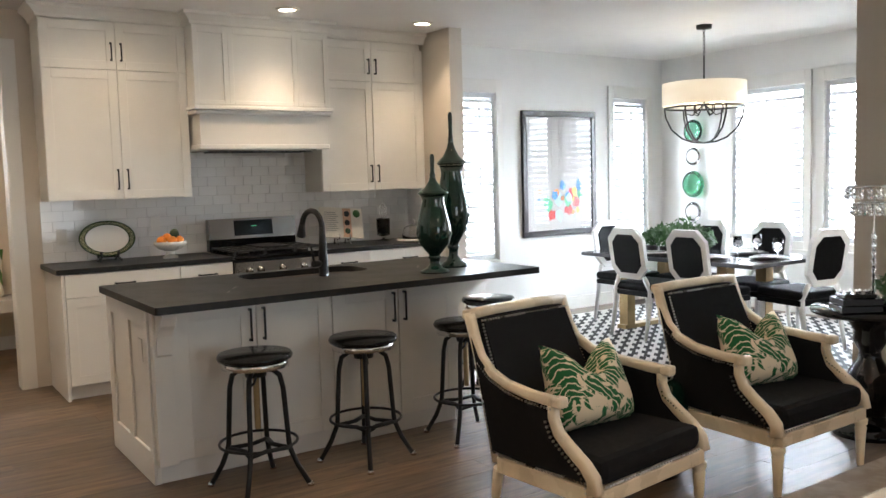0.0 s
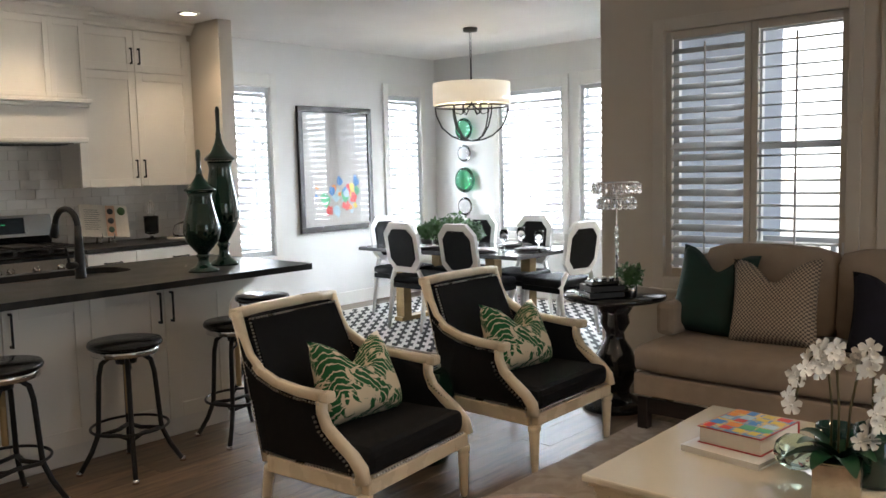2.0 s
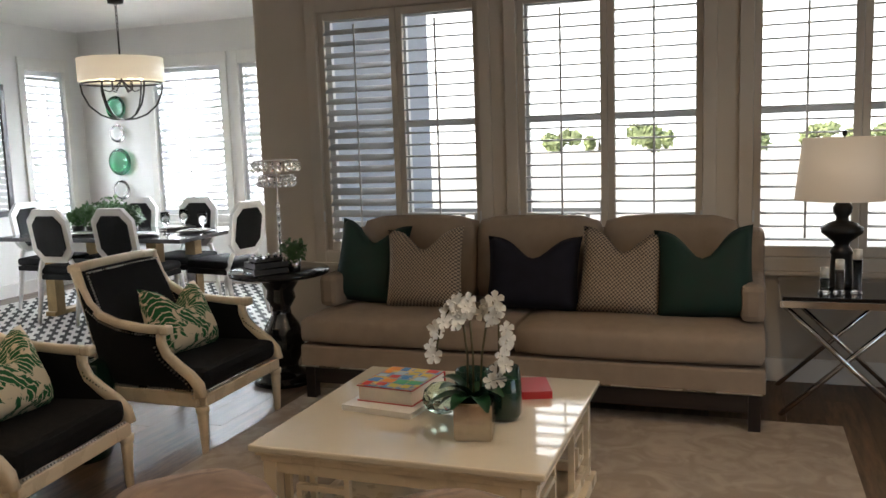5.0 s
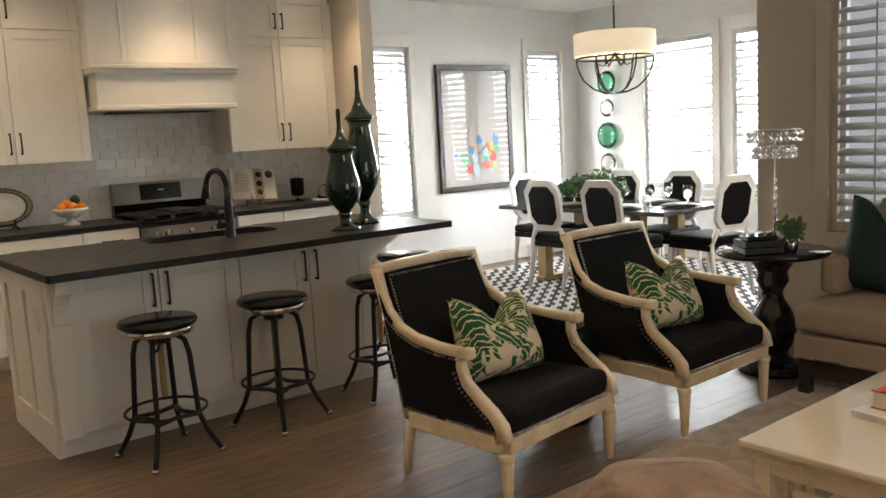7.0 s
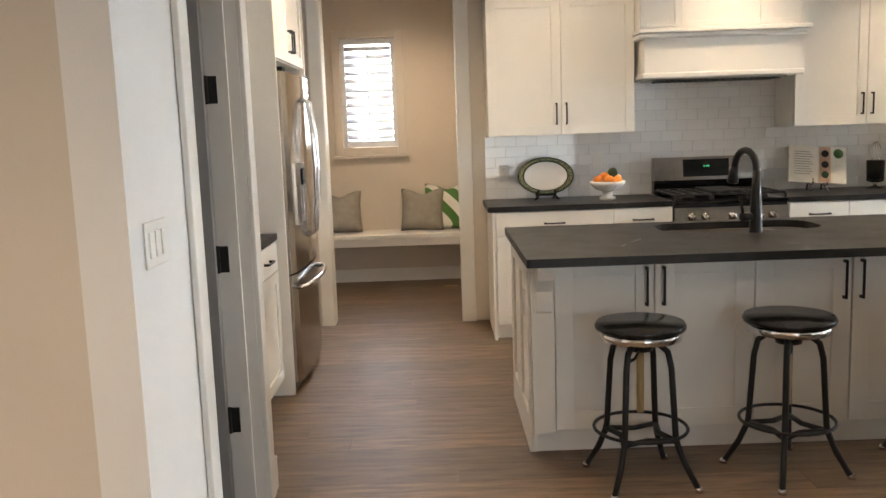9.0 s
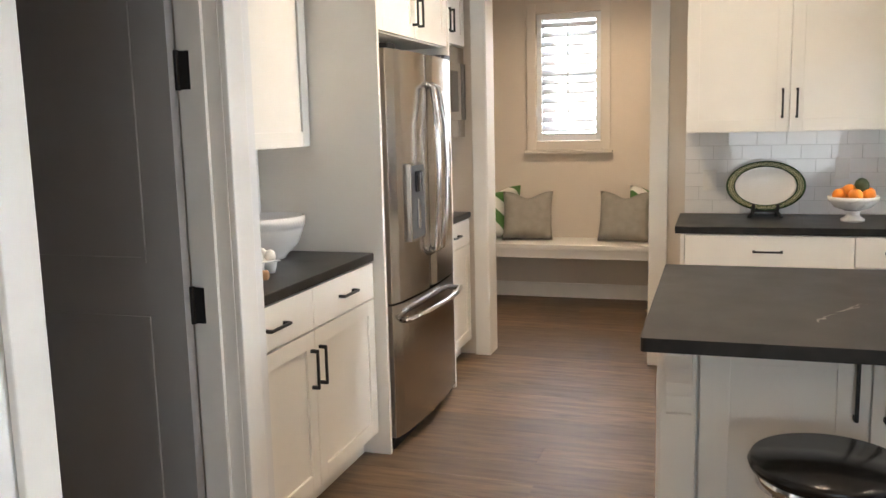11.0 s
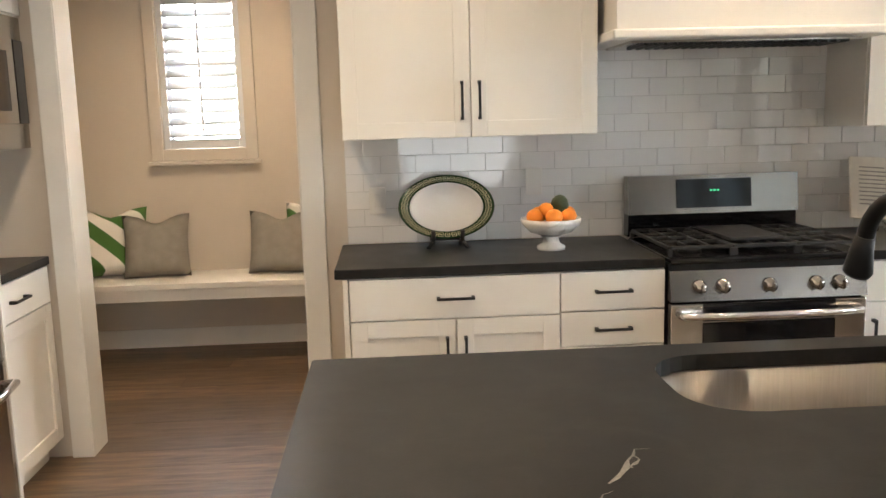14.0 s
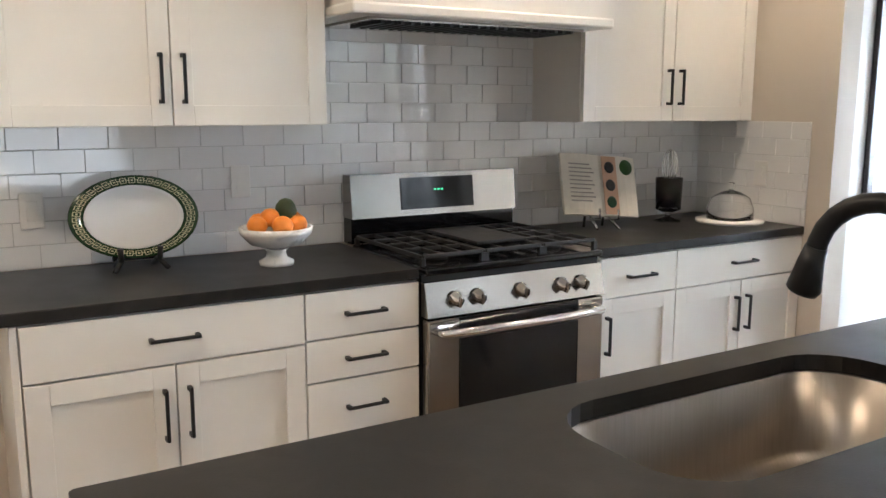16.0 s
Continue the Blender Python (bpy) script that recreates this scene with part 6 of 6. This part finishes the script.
# chandelier
cd = thing("chandelier", pose(6.836, 5.633, 0), "drum shade chandelier with dark iron basket", "chandelier")
part("canopy", lathe(bmesh.new(), [(0.0001, 2.70), (0.065, 2.705), (0.07, 2.738), (0.0001, 2.739)], 24), BLACKM, cd)
b = bmesh.new()
for i in range(7):
    z = 2.69 - i * 0.034
    tube(b, [(0.011 * math.cos(t) * (i % 2), 0.011 * math.cos(t) * (1 - i % 2), z + 0.021 * math.sin(t)) for t in [k * math.pi / 5 for k in range(10)]], 0.003, 6, closed=True)
tube(b, [(0, 0, 2.47), (0, 0, 2.03)], 0.008, 8)
part("chain", b, BLACKM, cd)
part("shade", lathe(bmesh.new(), [(0.36, 2.04), (0.36, 2.235), (0.356, 2.235), (0.356, 2.04)], 56, ring=True), LITSHADE, cd, "white drum shade, lit")
for z in (2.06, ):
    part("ring", tube(bmesh.new(), [(0.34 * math.cos(t * math.pi / 20), 0.34 * math.sin(t * math.pi / 20), z - 0.04) for t in range(40)], 0.008, 8, closed=True), BLACKM, cd)
for k in range(6):
    a = k * math.pi / 3 + 0.2
    p = [(r * math.cos(a), r * math.sin(a), z) for r, z in ((0.34, 2.02), (0.33, 1.94), (0.28, 1.83), (0.19, 1.75), (0.10, 1.715), (0.0, 1.705))]
    part("rib", tube(bmesh.new(), p, 0.008, 8), BLACKM, cd)
    part("arm", tube(bmesh.new(), [(0, 0, 2.05), (0.10 * math.cos(a), 0.10 * math.sin(a), 1.95), (0.16 * math.cos(a), 0.16 * math.sin(a), 1.97), (0.16 * math.cos(a), 0.16 * math.sin(a), 2.05)], 0.006, 6), BLACKM, cd)
    part("bulb", blob(bmesh.new(), (0.16 * math.cos(a), 0.16 * math.sin(a), 2.09), 0.028, 2, (1, 1, 1.4)), glow("warm_bulb", (1.0, 0.75, 0.45), 12) if k == 0 else bpy.data.materials["warm_bulb"], cd)

# glass plates hung on the wall
for z, r, gm in ((1.90, 0.13, GREENG), (1.62, 0.10, CLEAR), (1.31, 0.15, GREENG), (1.00, 0.11, CLEAR)):
    gp = thing("wall_plate", pose(8.345, 6.97, z, 0, -90, 0), "round coloured glass plate hung on wall", "plate", "glass wall plates")
    part("disc", lathe(bmesh.new(), [(0.0001, 0.012), (r * 0.55, 0.012), (r, 0.035), (r * 0.98, 0.04), (r * 0.55, 0.02), (0.0001, 0.018)], 30), gm, gp)

# ---- outside ----
ro2 = random.Random(8)
for i in range(11):
    x, y = ro2.uniform(80, 105), -34 + i * 5.6 + ro2.uniform(-2.5, 2.5)
    h = ro2.uniform(1.6, 3.6)
    t = thing("tree", pose(x, y, -0.6), "distant leafy green tree beyond the lawn", "tree", "distant trees")
    part("trunk", tube(bmesh.new(), [(0, 0, 0), (0.1, 0.05, h * 0.35), (0, 0.1, h * 0.7)], [0.22, 0.16, 0.07], 8), STEMM, t)
    b = bmesh.new()
    for k in range(5):
        bush(b, (ro2.uniform(-1.2, 1.2), ro2.uniform(-1.6, 1.6), h * ro2.uniform(0.25, 0.7)), h * 0.30, 220, ro2, 0.42)
    tagged(part("crown", b, HEDGE, t), kind="stuff")
# added glowing wall that stands in for the overexposed sky and lights the rooms
SKYGLOW = glow("backdrop_glow", (0.88, 0.95, 1.0), 1.35, (0.6, 0.6, 0.6))
shell("backdrop", box(125, 125.3, -220, 220, -0.6, 75), SKYGLOW, "glowing backdrop added for the blown-out sky")
fe = thing("porch_railing", pose(7.6, -0.6, 0), "white porch railing outside the windows", "railing")
part("top_rail", box(-0.04, 0.04, 2.12, 3.9, 0.80, 0.845), SHUT, fe)
part("bottom_rail", box(-0.03, 0.03, 2.12, 3.9, 0.08, 0.12), SHUT, fe)
part("post", box(-0.055, 0.055, 2.06, 2.17, -0.05, 0.92, 0.004), SHUT, fe)
pm = data_of("baluster", box(-0.018, 0.018, -0.018, 0.018, 0.12, 0.80), SHUT)
for i in range(13):
    piece("baluster", pm, fe, 0, 2.28 + i * 0.12, 0)
pd = tagged(part("porch_deck", box(5.92, 7.9, -4, 3.38, -0.2, -0.05), mat("deck_concrete", (0.45, 0.44, 0.42), 0.85, vary=0.1)), "pale concrete porch deck", kind="structure")

# ---- tiles and planks ----


def tile_field(name, m, w, h, z0, x0, label):
    """Running-bond tiles on the wall plane y=0 of m, proud of their grout."""
    fld = thing(name, m, label, kind="structure")
    part("grout", box(0, w, -0.004, -0.0008, z0, z0 + h), GROUT, fld)
    tw, th, g = 0.1524, 0.0762, 0.0022
    cache = {}
    r = 0
    z = z0
    while z < z0 + h - 0.01:
        hh = min(th, z0 + h - z)
        x = -(tw / 2 if r % 2 else 0)
        while x < w - 0.004:
            a, b_ = max(0, x), min(w, x + tw)
            if b_ - a > 0.008:
                key = (round(b_ - a, 3), round(hh, 3))
                if key not in cache:
                    cache[key] = data_of("tile", box(-(b_ - a) / 2 + g / 2, (b_ - a) / 2 - g / 2, -0.0035, 0.0035, -hh / 2 + g / 2, hh / 2 - g / 2, 0.0012), TILE)
                piece("tile", cache[key], fld, (a + b_) / 2, -0.0055, z + hh / 2, rt.uniform(-0.35, 0.35), 0, rt.uniform(-0.3, 0.3))
            x += tw
        z += th
        r += 1


rt = random.Random(2)
tile_field("backsplash", pose(1.665, 7.449, 0), 3.168, 0.457, 0.9115, 0, "glossy white subway tile backsplash")
tile_field("backsplash_hood", pose(2.692, 7.449, 0), 1.10, 0.352, 1.3692, 0, "glossy white subway tile behind the range")
tile_field("backsplash_stub", pose(4.834, 7.44, 0, 0, 0, -90), 0.63, 0.457, 0.9115, 0, "glossy white subway tile on the end wall")
tile_field("backsplash_left", pose(-0.109, 4.61, 0, 0, 0, 90), 1.138, 0.457, 0.9115, 0, "glossy white subway tile beside the fridge")
tile_field("backsplash_microwave", pose(-0.109, 6.77, 0, 0, 0, 90), 0.66, 0.457, 0.9115, 0, "glossy white subway tile below the microwave")

fl = thing("floor", pose(0, 0, 0), "grey-brown oak plank floor", kind="structure")
rp_ = random.Random(4)
cache = {}
y, row = -1.6, 0
PWD = 0.185
while y < 9.3:
    x = -3.2 - rp_.uniform(0, 2.2)
    x_end = 8.35 if y > 3.5 else 5.75
    x_start = -0.65 if y > 3.2 else -3.2
    while x < x_end:
        ln = rp_.choice((1.5, 2.0, 2.5, 2.9))
        lo, hi = max(x, x_start), min(x + ln, x_end)
        cut = round(hi - lo, 2)
        if cut > 0.05:
            if cut not in cache:
                cache[cut] = data_of("plank", box(-cut / 2 + 0.0006, cut / 2 - 0.0006, -PWD / 2 + 0.0005, PWD / 2 - 0.0005, -0.012, 0.0, 0.0007), WOOD)
            piece("plank", cache[cut], fl, (lo + hi) / 2, y + PWD / 2, 0, 0, 0, 180 * rp_.randint(0, 1))
        x += ln
    y += PWD
